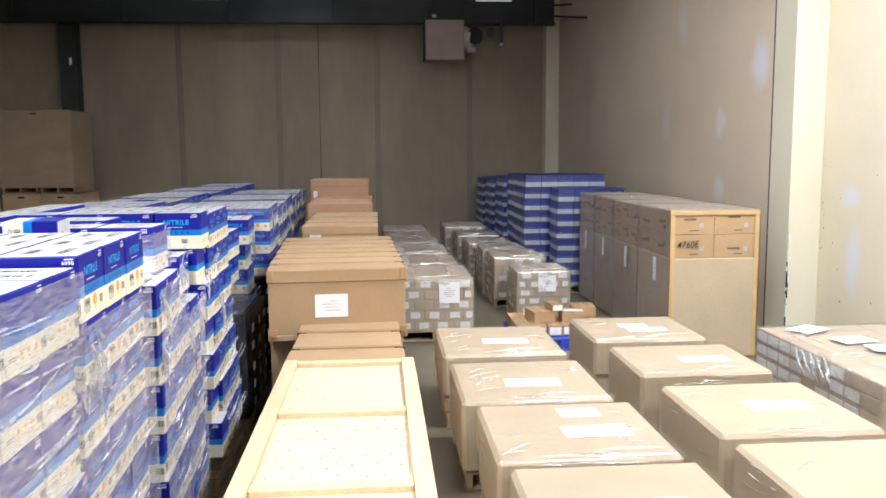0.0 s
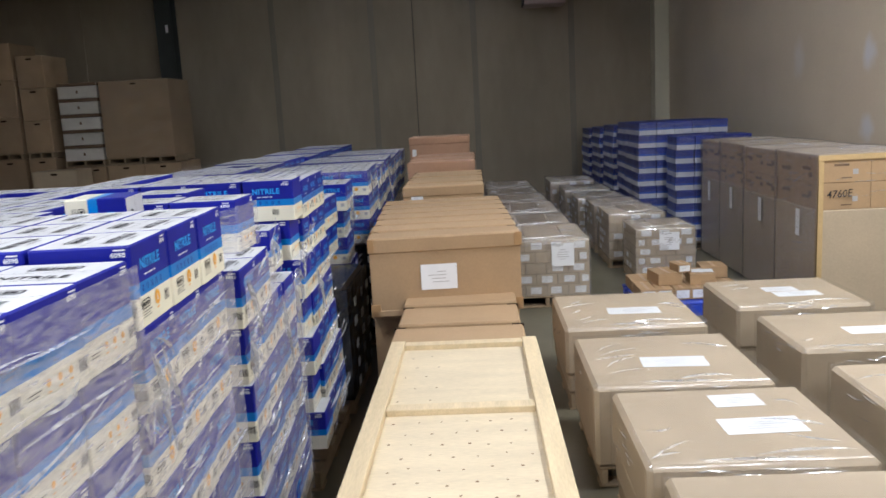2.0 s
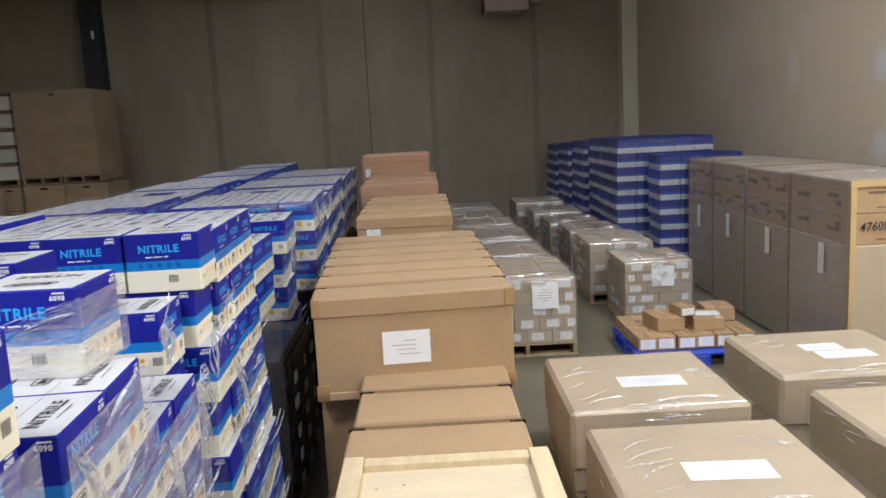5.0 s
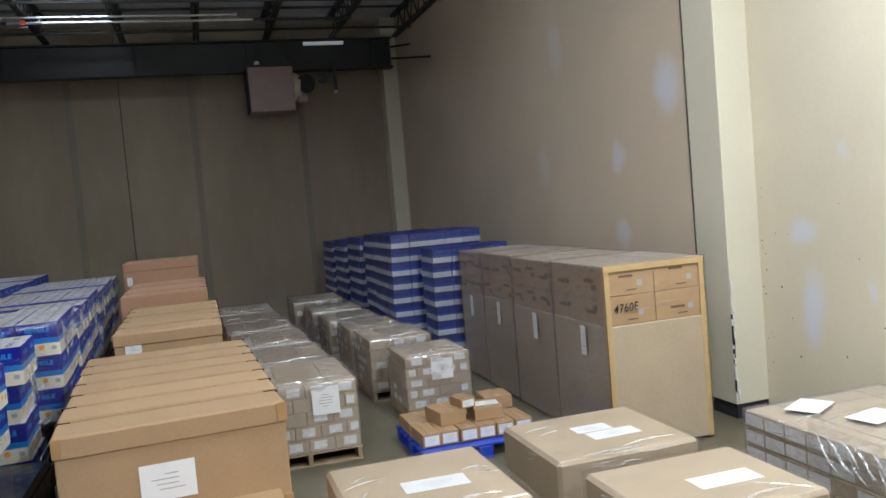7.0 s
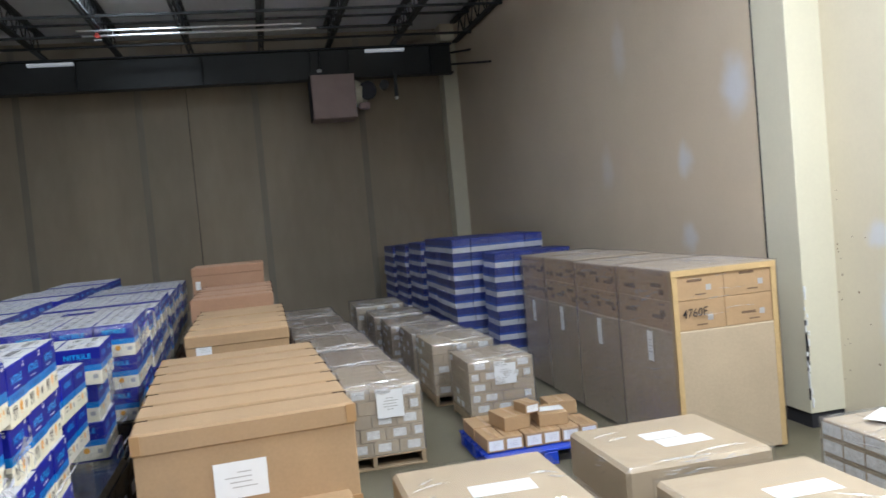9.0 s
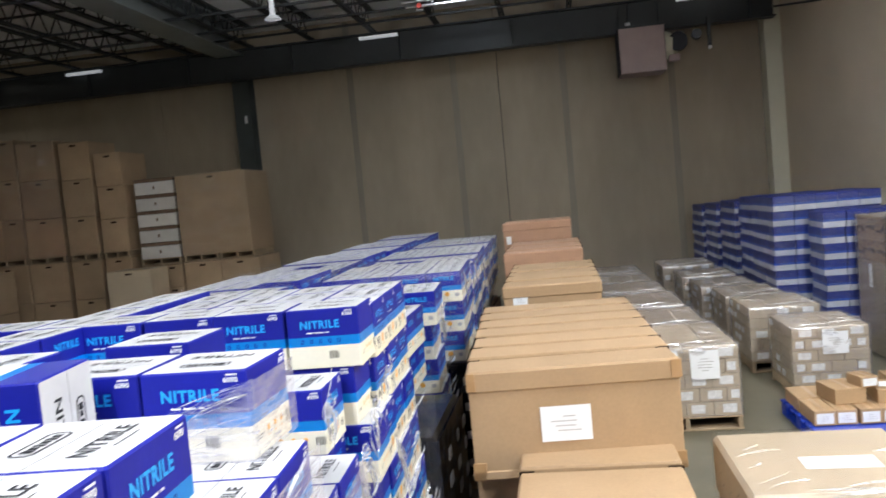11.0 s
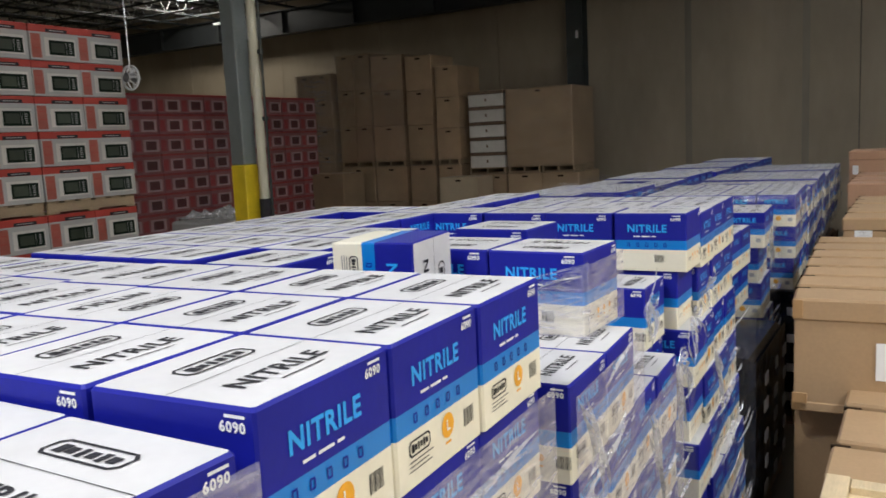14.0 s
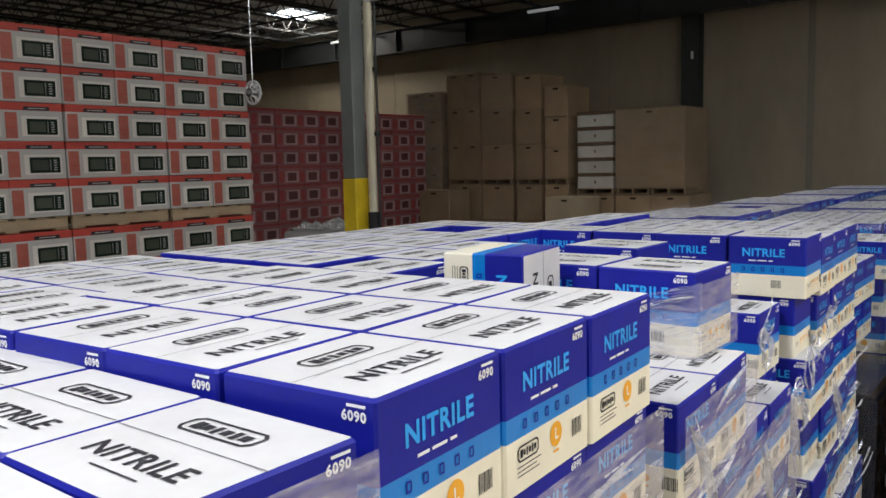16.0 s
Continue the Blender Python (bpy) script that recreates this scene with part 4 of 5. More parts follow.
# black-wrapped lower loads along the aisle
for k in range(4):
    y0 = 8.06 + 1.185 * k
    b = tagged(empty("black_wrapped_load", -1.17 - 0.042 * k, y0 + 0.58, 0), "pallet load in shiny black film with pale labels", "load", group="black wrapped loads")
    top = 1.0 - 0.022 * k
    part("load", Acc().box(-0.5, -0.56, 0.13, 0.5, 0.56, top, ch=0.04), M_BLACK, b)
    acc = Acc()
    film_cover(acc, -0.51, -0.57, 0.12, 0.515, 0.57, top - 0.01, 0.03, 60 + k, False, 0.07, "Xy")
    part("film", acc, M_BLACK, b)
    for z in (0.2, 0.42, 0.64, 0.84):
        part("label", Acc().box(0.43, -0.607, z, 0.50, -0.60, z + 0.06, ch=0.001), M_GREYINK, b, "pale label showing through the film")
b = tagged(empty("black_wrapped_load", -1.14, 6.74, 0), "pallet load in shiny black film with many pale labels", "load", group="black wrapped loads")
part("load", Acc().box(-0.5, -0.52, 0.13, 0.48, 0.52, 0.98, ch=0.04), M_BLACK, b)
acc = Acc()
film_cover(acc, -0.5, -0.53, 0.12, 0.49, 0.53, 0.97, 0.02, 66, False, 0.06, "Xy")
part("film", acc, M_BLACK, b)
rg = random.Random(9)
for y in (-0.34, 0.0, 0.33):
    for k in range(5):
        q = 0.19 + 0.155 * k + rg.uniform(-0.015, 0.015)
        part("label", Acc().box(0.512, y - 0.05 + rg.uniform(-0.03, 0.03), q, 0.518, y + 0.05, q + 0.065, ch=0.001), M_GREYINK, b, "pale label on the black film")
put_wooden_pallet(-1.63, 6.24, 0.98, 1.0)
for x0, y0, sx, sy in ((-1.64, 1.28, 1.02, 1.15), (-1.64, 2.44, 1.05, 1.12), (-1.75, 3.67, 1.05, 1.15), (-1.7, 4.97, 1.03, 1.13), (-1.6, 7.3, 0.8, 0.58)):
    put_wooden_pallet(x0, y0, sx, sy, 0.0)
for k in range(4):
    put_wooden_pallet(-1.66 - 0.042 * k, 8.09 + 1.185 * k, 1.0, 1.1)

# ---------------- long crate and brown boxes along the aisle ----------------
def crate():
    y0, y1, x0, x1, z = 1.95, 5.05, -0.205, 0.655, 0.90
    c = tagged(empty("wooden_crate", 0, 0, 0), "long new pine shipping crate with plywood panels", "crate")
    part("body", Acc().box(x0 + 0.02, y0 + 0.02, 0.12, x1 - 0.02, y1 - 0.02, z - 0.035), M_PLY, c, "plywood box")
    for x in (x0, x1 - 0.085):
        part("long_batten", Acc().box(x, y0, z - 0.05, x + 0.085, y1, z), M_WOOD, c)
    for y in (y0, 2.93, 3.93, y1 - 0.085):
        part("cross_batten", Acc().box(x0 + 0.087, y, z - 0.05, x1 - 0.087, y + 0.075, z - 0.004), M_WOOD, c)
    for x, dx in ((x0 - 0.02, 0.022), (x1 - 0.002, 0.022)):
        for zz in (0.14, 0.70):
            part("side_batten", Acc().box(x, y0, zz, x + dx, y1, zz + 0.09), M_WOOD, c)
        for y in (y0, 2.93, 3.93, y1 - 0.09):
            part("side_post", Acc().box(x, y, 0.232, x + dx, y + 0.09, 0.698), M_WOOD, c)
    for y in (y0 + 0.1, 3.4, y1 - 0.2):
        part("skid", Acc().box(x0, y, 0, x1, y + 0.1, 0.12), M_WOOD, c)
    acc = Acc()
    rg = random.Random(3)
    for ya, yb, n in ((3.05, 3.9, 7), (4.05, 4.9, 5), (2.1, 2.9, 5)):
        for i in range(n):
            for j in range(6 if n == 7 else 2):
                x = x0 + 0.14 + (0.105 * j if n == 7 else 0.12 * j) + rg.uniform(-0.02, 0.02) + 0.05 * (i % 2)
                y = ya + (yb - ya) * (i + 0.5) / n + rg.uniform(-0.02, 0.02)
                disc(acc, rg.uniform(0.005, 0.008), 0, face_frame((x, y, z - 0.0335), (1, 0, 0), (0, 1, 0)), n=7)
    tagged(part("nail_heads", acc, M_KNOT, c, "rows of dark nail heads in the plywood"), kind="stuff")


crate()


def lidded_box(x0, y0, x1, y1, z0, z1, lid=0.1, mat=None, label="brown cardboard box with a telescoping lid", front=False, name="cardboard_box", group="", notch=True, turn=0.0, pivot=None):
    """A carton with a cap lid; near-black blocks stand in for the shade in its corner notches."""
    mat = mat or M_BOARD
    b = tagged(empty(name, (x0 + x1) / 2, (y0 + y1) / 2, z0), label, "box", group)
    hx, hy, h = (x1 - x0) / 2, (y1 - y0) / 2, z1 - z0
    if turn:
        c, s = math.cos(radians(turn)), math.sin(radians(turn))
        dx, dy = b.location.x - pivot[0], b.location.y - pivot[1]
        b.matrix_world = pose(pivot[0] + c * dx - s * dy, pivot[1] + s * dx + c * dy, z0, 0, 0, turn)
    part("body", Acc().box(-hx + 0.008, -hy + 0.003, 0, hx - 0.008, hy - 0.02, h - 0.006), mat, b)
    lid_ob = part("lid", Acc().box(-hx, -hy - (0.008 if front else -0.001), h - lid, hx, hy - 0.026, h, ch=0.012), mat, b)
    if notch:
        for s in (-1, 1):
            part("corner_slot", Acc().box(s * hx - (0.07 if s > 0 else 0.004), hy - 0.034, h - 0.03, s * hx + (0.004 if s > 0 else 0.07), hy - 0.012, h + 0.001, ch=0.001), M_SLOT, lid_ob, "near-black block for the shaded slot at the lid corner")
    return b, hx, hy, h


def label_sheet(b, w, h, frame4, lines=3, seed=0, name="label", mat=None):
    """A paper label with bars of print that cannot be read."""
    acc = Acc()
    plate(acc, w, h, 0, frame4)
    rg = random.Random(seed)
    up = frame4 @ Matrix.Translation((0, 0, 0.0008))
    for k in range(lines):
        ww = w * rg.uniform(0.2, 0.6)
        plate(acc, ww, h * 0.026, 1, up, rg.uniform(-0.1, 0.1) * w, h * (0.25 - 0.5 * k / max(1, lines - 1)) * 0.8)
    faces = [c for c in b.children if c.name.split(".")[0] in ("body", "box", "carton", "upper_carton", "sleeve")]
    return part(name, acc, [mat or M_PAPER, M_GREYINK], faces[0] if len(faces) == 1 else b, "white printed paper label")


pitch = 0.315
for k in range(7):
    y0 = 6.16 + pitch * k
    dz = (0, 0.006, 0.009, 0.015, 0.019, 0.022, 0.028)[k]
    b, hx, hy, h = lidded_box(-0.46 - 0.008 * (k % 2), y0, 0.645, y0 + pitch, 0.79, 1.365 + dz, 0.115, front=k == 0,
                              label="brown cardboard box with a cap lid, in a tight row", group="row of lidded brown boxes", turn=4.0 if k == 0 else 2.5, pivot=(0.645, 6.16))
    if k == 0:
        label_sheet(b, 0.262, 0.186, face_frame((-0.05, -hy - 0.0025, 0.275), (1, 0, 0), (0, 0, 1)), 4, 1)
        for s in (-1, 1):
            part("corner_tape", Acc().box(s * hx - 0.05 * (s > 0), -hy - 0.0135, h - 0.10, s * hx + 0.05 * (s < 0) + 0.003 * s, -hy - 0.007, h - 0.005, ch=0.002), M_TAPE, b, "folded taped lid corner")
            part("corner_tape", Acc().box(s * hx - 0.07 * (s > 0), -hy - 0.004, 0.0, s * hx + 0.07 * (s < 0), -hy + 0.004, 0.09, ch=0.002), M_TAPE, b, "folded taped corner")
        part("base_tray", Acc().box(-hx - 0.002, -hy - 0.004, -0.002, hx + 0.002, hy, 0.045, ch=0.005), M_BOARD, b, "tray edge at the foot of the box")
for k in range(4):
    y0 = 6.30 + 0.56 * k
    lidded_box(-0.48, y0, 0.62, y0 + 0.55, 0.13, 0.785, 0.08, label="dark brown cardboard box under the lidded row", group="lower brown boxes", notch=False)
put_wooden_pallet(-0.48, 6.27, 1.1, 1.1)
put_wooden_pallet(-0.48, 7.40, 1.1, 1.1)
for k, (y0, y1, z1, xa, xb) in enumerate(((5.06, 5.42, 0.885, -0.215, 0.60), (5.42, 5.89, 0.90, -0.20, 0.585), (5.89, 6.235, 0.915, -0.205, 0.585))):
    lidded_box(xa, y0, xb, y1, 0.12, z1, 0.06, M_BOARD, "flat-topped light brown cardboard box", group="low brown boxes")
put_wooden_pallet(-0.22, 5.10, 0.8, 1.1)
# taller boxes further along
for k in range(5):
    y0 = 9.15 + 0.43 * k
    b, hx, hy, h = lidded_box(-0.47, y0, 0.415, y0 + 0.43, 0.13, 1.44 + 0.006 * (k % 2), 0.11, M_BOARD, "light brown cardboard box with a cap lid", front=k == 0, group="second row of brown boxes")
    if k == 0:
        label_sheet(b, 0.13, 0.10, face_frame((-0.285, -hy - 0.003, h - 0.125), (1, 0, 0), (0, 0, 1)), 4, 4)
for k in range(5):
    y0 = 11.45 + 0.43 * k
    lidded_box(-0.60, y0, 0.33, y0 + 0.43, 0.13, 1.56 + 0.006 * (k % 2), 0.11, M_BOARD3, "pinkish brown cardboard box with a cap lid", group="third row of brown boxes")
b, hx, hy, h = lidded_box(-0.76, 13.93, 0.25, 14.9, 0.13, 1.82, 0.12, M_BOARD3, "tall brown cardboard box with a cap lid", front=True, notch=False)
label_sheet(b, 0.07, 0.12, face_frame((-0.42, -hy - 0.003, h - 0.25), (1, 0, 0), (0, 0, 1)), 3, 5)
for y0 in (9.16, 10.3, 11.5, 12.6, 13.92):
    put_wooden_pallet(-0.55, y0, 0.9, 1.0)


# ---------------- film-wrapped brown boxes ----------------
def wrapped_box(x0, y0, x1, y1, z1, labels, seed, split=0.0, label="large brown carton in clear stretch film with white labels on top"):
    b = tagged(empty("wrapped_carton", (x0 + x1) / 2, (y0 + y1) / 2, 0.13), label, "carton", group="large wrapped cartons")
    hx, hy, h = (x1 - x0) / 2, (y1 - y0) / 2, z1 - 0.13
    acc = Acc()
    if split:
        acc.box(-hx + 0.015, -hy + 0.015, 0, hx - 0.015, hy - 0.015, h - split, ch=0.02)
        part("lower_carton", acc, M_BOARD2, b)
        acc = Acc()
        acc.box(-hx, -hy, h - split + 0.002, hx, hy, h, ch=0.025)
        part("upper_carton", acc, M_BOARD2, b)
    else:
        acc.box(-hx, -hy, 0, hx, hy, h, ch=0.025)
        part("carton", acc, M_BOARD2, b)
    for k, (lx, ly, w, d, rz) in enumerate(labels):
        m = pose(lx - (x0 + x1) / 2, ly - (y0 + y1) / 2, h + 0.002 + 0.001 * k, 0, 0, rz)
        label_sheet(b, w, d, m, 4, seed + k)
    acc = Acc()
    film_cover(acc, -hx - 0.008, -hy - 0.008, 0.02, hx + 0.008, hy + 0.008, h + 0.012, 0.007, seed, True, 0.04, folds=True)
    f = part("film", acc, F_BOX, b, "clear wrinkled stretch film")
    for p in f.data.polygons:
        p.use_smooth = True
    tagged(part("film_folds", box_folds(hx + 0.01, hy + 0.01, h + 0.014, seed + 300, 7 if x0 < 2.2 else 2), F_FOLD, b, "gathered folds of film, their glints put in as milky white"), kind="stuff")
    put_wooden_pallet(x0 + 0.02, y0 + 0.02, x1 - x0 - 0.04, y1 - y0 - 0.04)
    return b


wrapped_box(0.94, 6.14, 1.97, 7.2, 0.625, [(1.52, 6.60, 0.40, 0.20, -2)], 11, 0.36)
wrapped_box(0.97, 4.88, 2.0, 5.90, 0.625, [(1.52, 5.30, 0.40, 0.20, -3)], 12, 0.0)
wrapped_box(1.05, 3.82, 2.08, 4.80, 0.625, [(1.68, 4.60, 0.26, 0.18, 2), (1.70, 4.25, 0.40, 0.20, 2)], 13, 0.3)
wrapped_box(1.10, 2.70, 2.12, 3.74, 0.625, [(1.7, 3.2, 0.36, 0.2, 0)], 14)
wrapped_box(2.30, 6.53, 3.32, 7.50, 0.625, [(2.82, 7.10, 0.27, 0.16, 0), (2.90, 6.92, 0.36, 0.17, 1)], 15, 0.33)
wrapped_box(2.36, 5.42, 3.38, 6.30, 0.625, [(3.0, 5.82, 0.40, 0.18, 0)], 16)
wrapped_box(2.40, 4.10, 3.42, 5.13, 0.625, [(3.0, 4.62, 0.40, 0.20, 1)], 17)
wrapped_box(2.42, 2.92, 3.44, 3.98, 0.625, [(3.2, 3.4, 0.4, 0.2, 1)], 18)


# ---------------- tall board-sleeved loads ----------------
T_MARK = lettering("4760E", 0.105, 0.004)


def sleeved_load(x0, y0, x1, y1, z1, first, seed):
    b = tagged(empty("sleeved_pallet_load", (x0 + x1) / 2, (y0 + y1) / 2, 0.0), "tall pallet of brown cartons sleeved in board and film", "load", group="tall sleeved loads")
    hx, hy = (x1 - x0) / 2, (y1 - y0) / 2
    zb = z1 - 0.52
    part("sleeve", Acc().box(-hx, -hy, 0.02, hx, hy, zb, ch=0.01), M_BOARD2, b, "plain board sleeve round the lower part")
    rg = random.Random(seed)
    nz, nn = 2, 2 if first else 3
    for k in range(nz):
        for i in range(nn):
            part("carton", Acc().box(-hx + 0.012 + i * (2 * hx - 0.024) / nn, -hy + 0.012, zb + 0.002 + k * 0.258, -hx + 0.012 + (i + 1) * (2 * hx - 0.024) / nn - 0.004, hy - 0.012, zb + 0.256 + k * 0.258), M_BOARD, b)
    acc = Acc()
    for k in range(nz):  # printed marks on the front and on the aisle side
        for i in range(nn):
            z = zb + 0.13 + 0.258 * k
            f = face_frame((-hx + (i + 0.5) * 2 * hx / nn, -hy + 0.0095, z), (1, 0, 0), (0, 0, 1))
            if i or k:
                plate(acc, 0.14, 0.022, 0, f, -0.03, rg.uniform(-0.03, 0.07))
            plate(acc, 0.10, 0.012, 0, f, 0.02, -0.085)
            plate(acc, 0.05, 0.05, 1, f, 0.1, -0.03)
            f = face_frame((-hx + 0.0095, hy - (i + 0.5) * 2 * hy / nn, z), (0, -1, 0), (0, 0, 1))
            plate(acc, 0.20, 0.035, 0, f, -0.03, rg.uniform(-0.05, 0.06))
            plate(acc, 0.10, 0.012, 0, f, 0.05, 0.095)
            plate(acc, 0.09, 0.05, 0, f, 0.06, rg.uniform(-0.06, 0.02))
    tagged(part("print", acc, [M_BROWNINK, M_GREYINK], b, "faded brown carton print"), kind="stuff")
    for sx, sy in ((-1, -1), (1, -1)) if first else ():
        acc = Acc()
        acc.box(sx * hx - (0.05 if sx > 0 else 0.004), sy * hy - (0.004 if sy > 0 else 0.004), 0.02, sx * hx + (0.05 if sx < 0 else 0.004), sy * hy + 0.004, z1 - 0.005, ch=0.002)
        acc.box(sx * hx - 0.004, sy * hy - (0.05 if sy > 0 else 0.004), 0.02, sx * hx + 0.004, sy * hy + (0.05 if sy < 0 else 0.004), z1 - 0.005, ch=0.002)
        part("edge_post", acc, M_EDGE, b, "orange-brown cardboard edge post")
    if first:
        part("edge_strip", Acc().box(-hx - 0.004, -hy - 0.006, z1 - 0.05, hx + 0.004, -hy + 0.002, z1, ch=0.002), M_EDGE, b)
        acc = Acc()
        acc.add(*T_MARK, 0, face_frame((-hx + 0.20, -hy - 0.004, zb + 0.15), (0.9, 0, 0.04), (0.1, 0, 1)))
        part("marker_writing", acc, M_INK, b, "hand-written black marker number")
    label_sheet(b, 0.10, 0.27, face_frame((-hx - 0.024, -hy + 0.42, zb - 0.16), (0, -1, 0), (0, 0, 1)), 5, seed)
    part("top_sheet", Acc().box(-hx, -hy, z1 - 0.004, hx, hy, z1 + 0.006), M_BOARD2, b)
    acc = Acc()
    film_cover(acc, -hx - 0.012, -hy - 0.012, 0.03, hx + 0.012, hy + 0.012, z1 + 0.016, 0.008, seed + 70, True, 0.06, "xXY")
    f = part("film", acc, F_GREY, b, "hazy stretch film")
    for p in f.data.polygons:
        p.use_smooth = True
    acc = Acc()
    for k in range(16):  # long folds along the pull of the film
        y, q = rg.uniform(-0.95, 0.2) * hy, rg.choice((z1 - rg.uniform(0.02, 0.5), rg.uniform(0.4, z1)))
        pleat(acc, (-hx - 0.026, y, q), (-hx - 0.026, y + rg.uniform(0.3, 0.75) * hy, q + rg.uniform(-0.08, 0.05)), (-1, 0, 0), rg.uniform(0.002, 0.008), 0.006, rg.uniform(-0.02, 0.02))
    for k in range(7):
        x = rg.uniform(-0.9, 0.2) * hx
        pleat(acc, (x, rg.uniform(-0.95, 0.9) * hy, z1 + 0.028), (x + rg.uniform(0.3, 0.7) * hx, rg.uniform(-0.95, 0.9) * hy, z1 + 0.028), (0, 0, 1), rg.uniform(0.002, 0.007), 0.006, rg.uniform(-0.04, 0.04))
    if first:
        for k in range(8):
            x, q = rg.uniform(-0.95, 0.3) * hx, z1 - rg.uniform(0.04, 0.5)
            pleat(acc, (x, -hy - 0.012, q), (x + rg.uniform(0.2, 0.6) * hx, -hy - 0.012, q + rg.uniform(-0.02, 0.03)), (0, -1, 0), rg.uniform(0.002, 0.005), 0.005, rg.uniform(-0.015, 0.015))
    tagged(part("film_folds", acc, F_FOLD, b, "gathered folds of film, their glints put in as milky white"), kind="stuff")
    return b


for k, (y0, y1) in enumerate(((8.16, 9.24), (9.30, 10.34), (10.40, 11.36), (11.42, 12.3))):
    sleeved_load(3.56 + 0.015 * k, y0, 4.55, y1, 1.635 - 0.01 * (k % 2), k == 0, 40 + k)

# ---------------- blue stacks by the east wall ----------------
for k, (xl, xr, y0, ny, top) in enumerate(((3.28, 4.37, 12.44, 2, 1.685), (2.90, 4.25, 13.2, 4, 1.895), (2.97, 4.06, 14.42, 4, 1.87), (2.90, 3.99, 15.62, 4, 1.80), (2.84, 3.93, 16.82, 4, 1.74), (2.79, 3.88, 18.0, 4, 1.69))):
    nx = round((xr - xl) / CX)
    glove_load("k%d" % k, xr, y0, nx, ny, top, near=False, seed=50 + k, faces="xy", layers=9, squash=0.85)
    wrap_load(xr - nx * CX - 0.012, y0 - 0.012, 0.13, xr + 0.01, y0 + ny * CY + 0.01, top - 0.02, 80 + k, "hazy stretch film round blue cartons", "xy", 0.01, F_THIN, step=0.1)
    put_wooden_pallet(xl, y0, xr - xl, ny * CY)

for key, acc in FAR_CASES.items():
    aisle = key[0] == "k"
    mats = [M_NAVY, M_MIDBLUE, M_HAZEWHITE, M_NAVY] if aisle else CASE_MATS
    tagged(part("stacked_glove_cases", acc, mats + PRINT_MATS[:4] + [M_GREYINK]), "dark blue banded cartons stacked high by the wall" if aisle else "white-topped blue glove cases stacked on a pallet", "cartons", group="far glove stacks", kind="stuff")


# ---------------- low wrapped pallets of small cartons ----------------
def carton_pallet(x0, y0, x1, y1, z1, rows, cols, seed, label="low pallet of small brown cartons in hazy film", big=None, label_faces="y", film=True):
    """Small cartons with white labels, seen on the near side, under stretch film."""
    b = tagged(empty("carton_pallet_load", (x0 + x1) / 2, (y0 + y1) / 2, 0.13), label, "load", group="low carton pallets")
    hx, hy, h = (x1 - x0) / 2, (y1 - y0) / 2, z1 - 0.13
    rg = random.Random(seed)
    ch, n_y = h / rows, max(2, round(2 * hy / 0.21))
    acc = Acc()
    acc.box(-hx + 0.27, -hy + 0.27, 0, hx - 0.27, hy - 0.27, h - 0.01)
    part("inner_cartons", acc, M_BOARD2, b)
    lab = Acc()
    for r in range(rows):
        off = (r % 2) * 0.5
        n = cols if not off else cols - 1
        xs = [-hx + 2 * hx * i / cols + (off * 2 * hx / cols if off else 0) for i in range(n + 1)]
        if off:
            xs = [-hx] + xs + [hx]
        for xa, xb in zip(xs, xs[1:]):
            dy = rg.uniform(0, 0.012)
            part("carton", Acc().box(xa + 0.002, -hy + dy, r * ch, xb - 0.002, -hy + 0.26, (r + 1) * ch - 0.003, ch=0.006), M_BOARD2, b)
            if xb - xa > 0.1 and rg.random() < 0.75:
                plate(lab, min(0.12, (xb - xa) * 0.62), ch * 0.6, 0, face_frame(((xa + xb) / 2 + rg.uniform(-0.02, 0.02), -hy + dy - 0.002, (r + 0.5) * ch), (1, 0, 0), (0, 0, 1)))
        for i in range(n_y - 1):
            ya, yb = -hy + 0.265 + (2 * hy - 0.265) * i / (n_y - 1), -hy + 0.265 + (2 * hy - 0.265) * (i + 1) / (n_y - 1)
            for xa, xb in ((-hx, -hx + 0.26), (hx - 0.26, hx)):
                part("carton", Acc().box(xa + rg.uniform(0, 0.01), ya, r * ch, xb - rg.uniform(0, 0.01), yb - 0.004, (r + 1) * ch - 0.003, ch=0.006), M_BOARD2, b)
                if rg.random() < (0.85 if y0 < 8 else 0.4) and "x" in label_faces:
                    plate(lab, 0.19 if y0 < 8 else 0.13, ch * (0.7 if y0 < 8 else 0.55), 0, face_frame((xa - 0.002 if xa < 0 else xb + 0.002, (ya + yb) / 2, (r + 0.5) * ch), (0, -1 if xa < 0 else 1, 0), (0, 0, 1)))
    tagged(part("carton_labels", lab, M_PAPER, b, "white carton labels"), kind="stuff")
    for i in range(n_y - 1):
        ya, yb = -hy + 0.265 + (2 * hy - 0.265) * i / (n_y - 1), -hy + 0.265 + (2 * hy - 0.265) * (i + 1) / (n_y - 1)
        part("carton", Acc().box(-hx + 0.265, ya, h - ch, hx - 0.265, yb - 0.004, h - 0.003, ch=0.006), M_BOARD2, b)
    if big:
        label_sheet(b, big[2], big[3], face_frame((big[0] - (x0 + x1) / 2, -hy - 0.018, big[1] - 0.13), (1, 0, 0), (0, 0, 1)), 5, seed, mat=M_PAPER)
    if film:
        acc = Acc()
        film_cover(acc, -hx - 0.012, -hy - 0.012, 0.0, hx + 0.012, hy + 0.012, h + 0.012, 0.014, seed + 5, True, 0.05, folds=True)
        f = part("film", acc, F_GREY if film == 2 else F_HAZE, b, "crumpled stretch film")
        for p in f.data.polygons:
            p.use_smooth = True
        tagged(part("film_folds", box_folds(hx + 0.016, hy + 0.016, h + 0.018, seed + 300, 10), F_FOLD, b, "gathered folds of film, their glints put in as milky white"), kind="stuff")
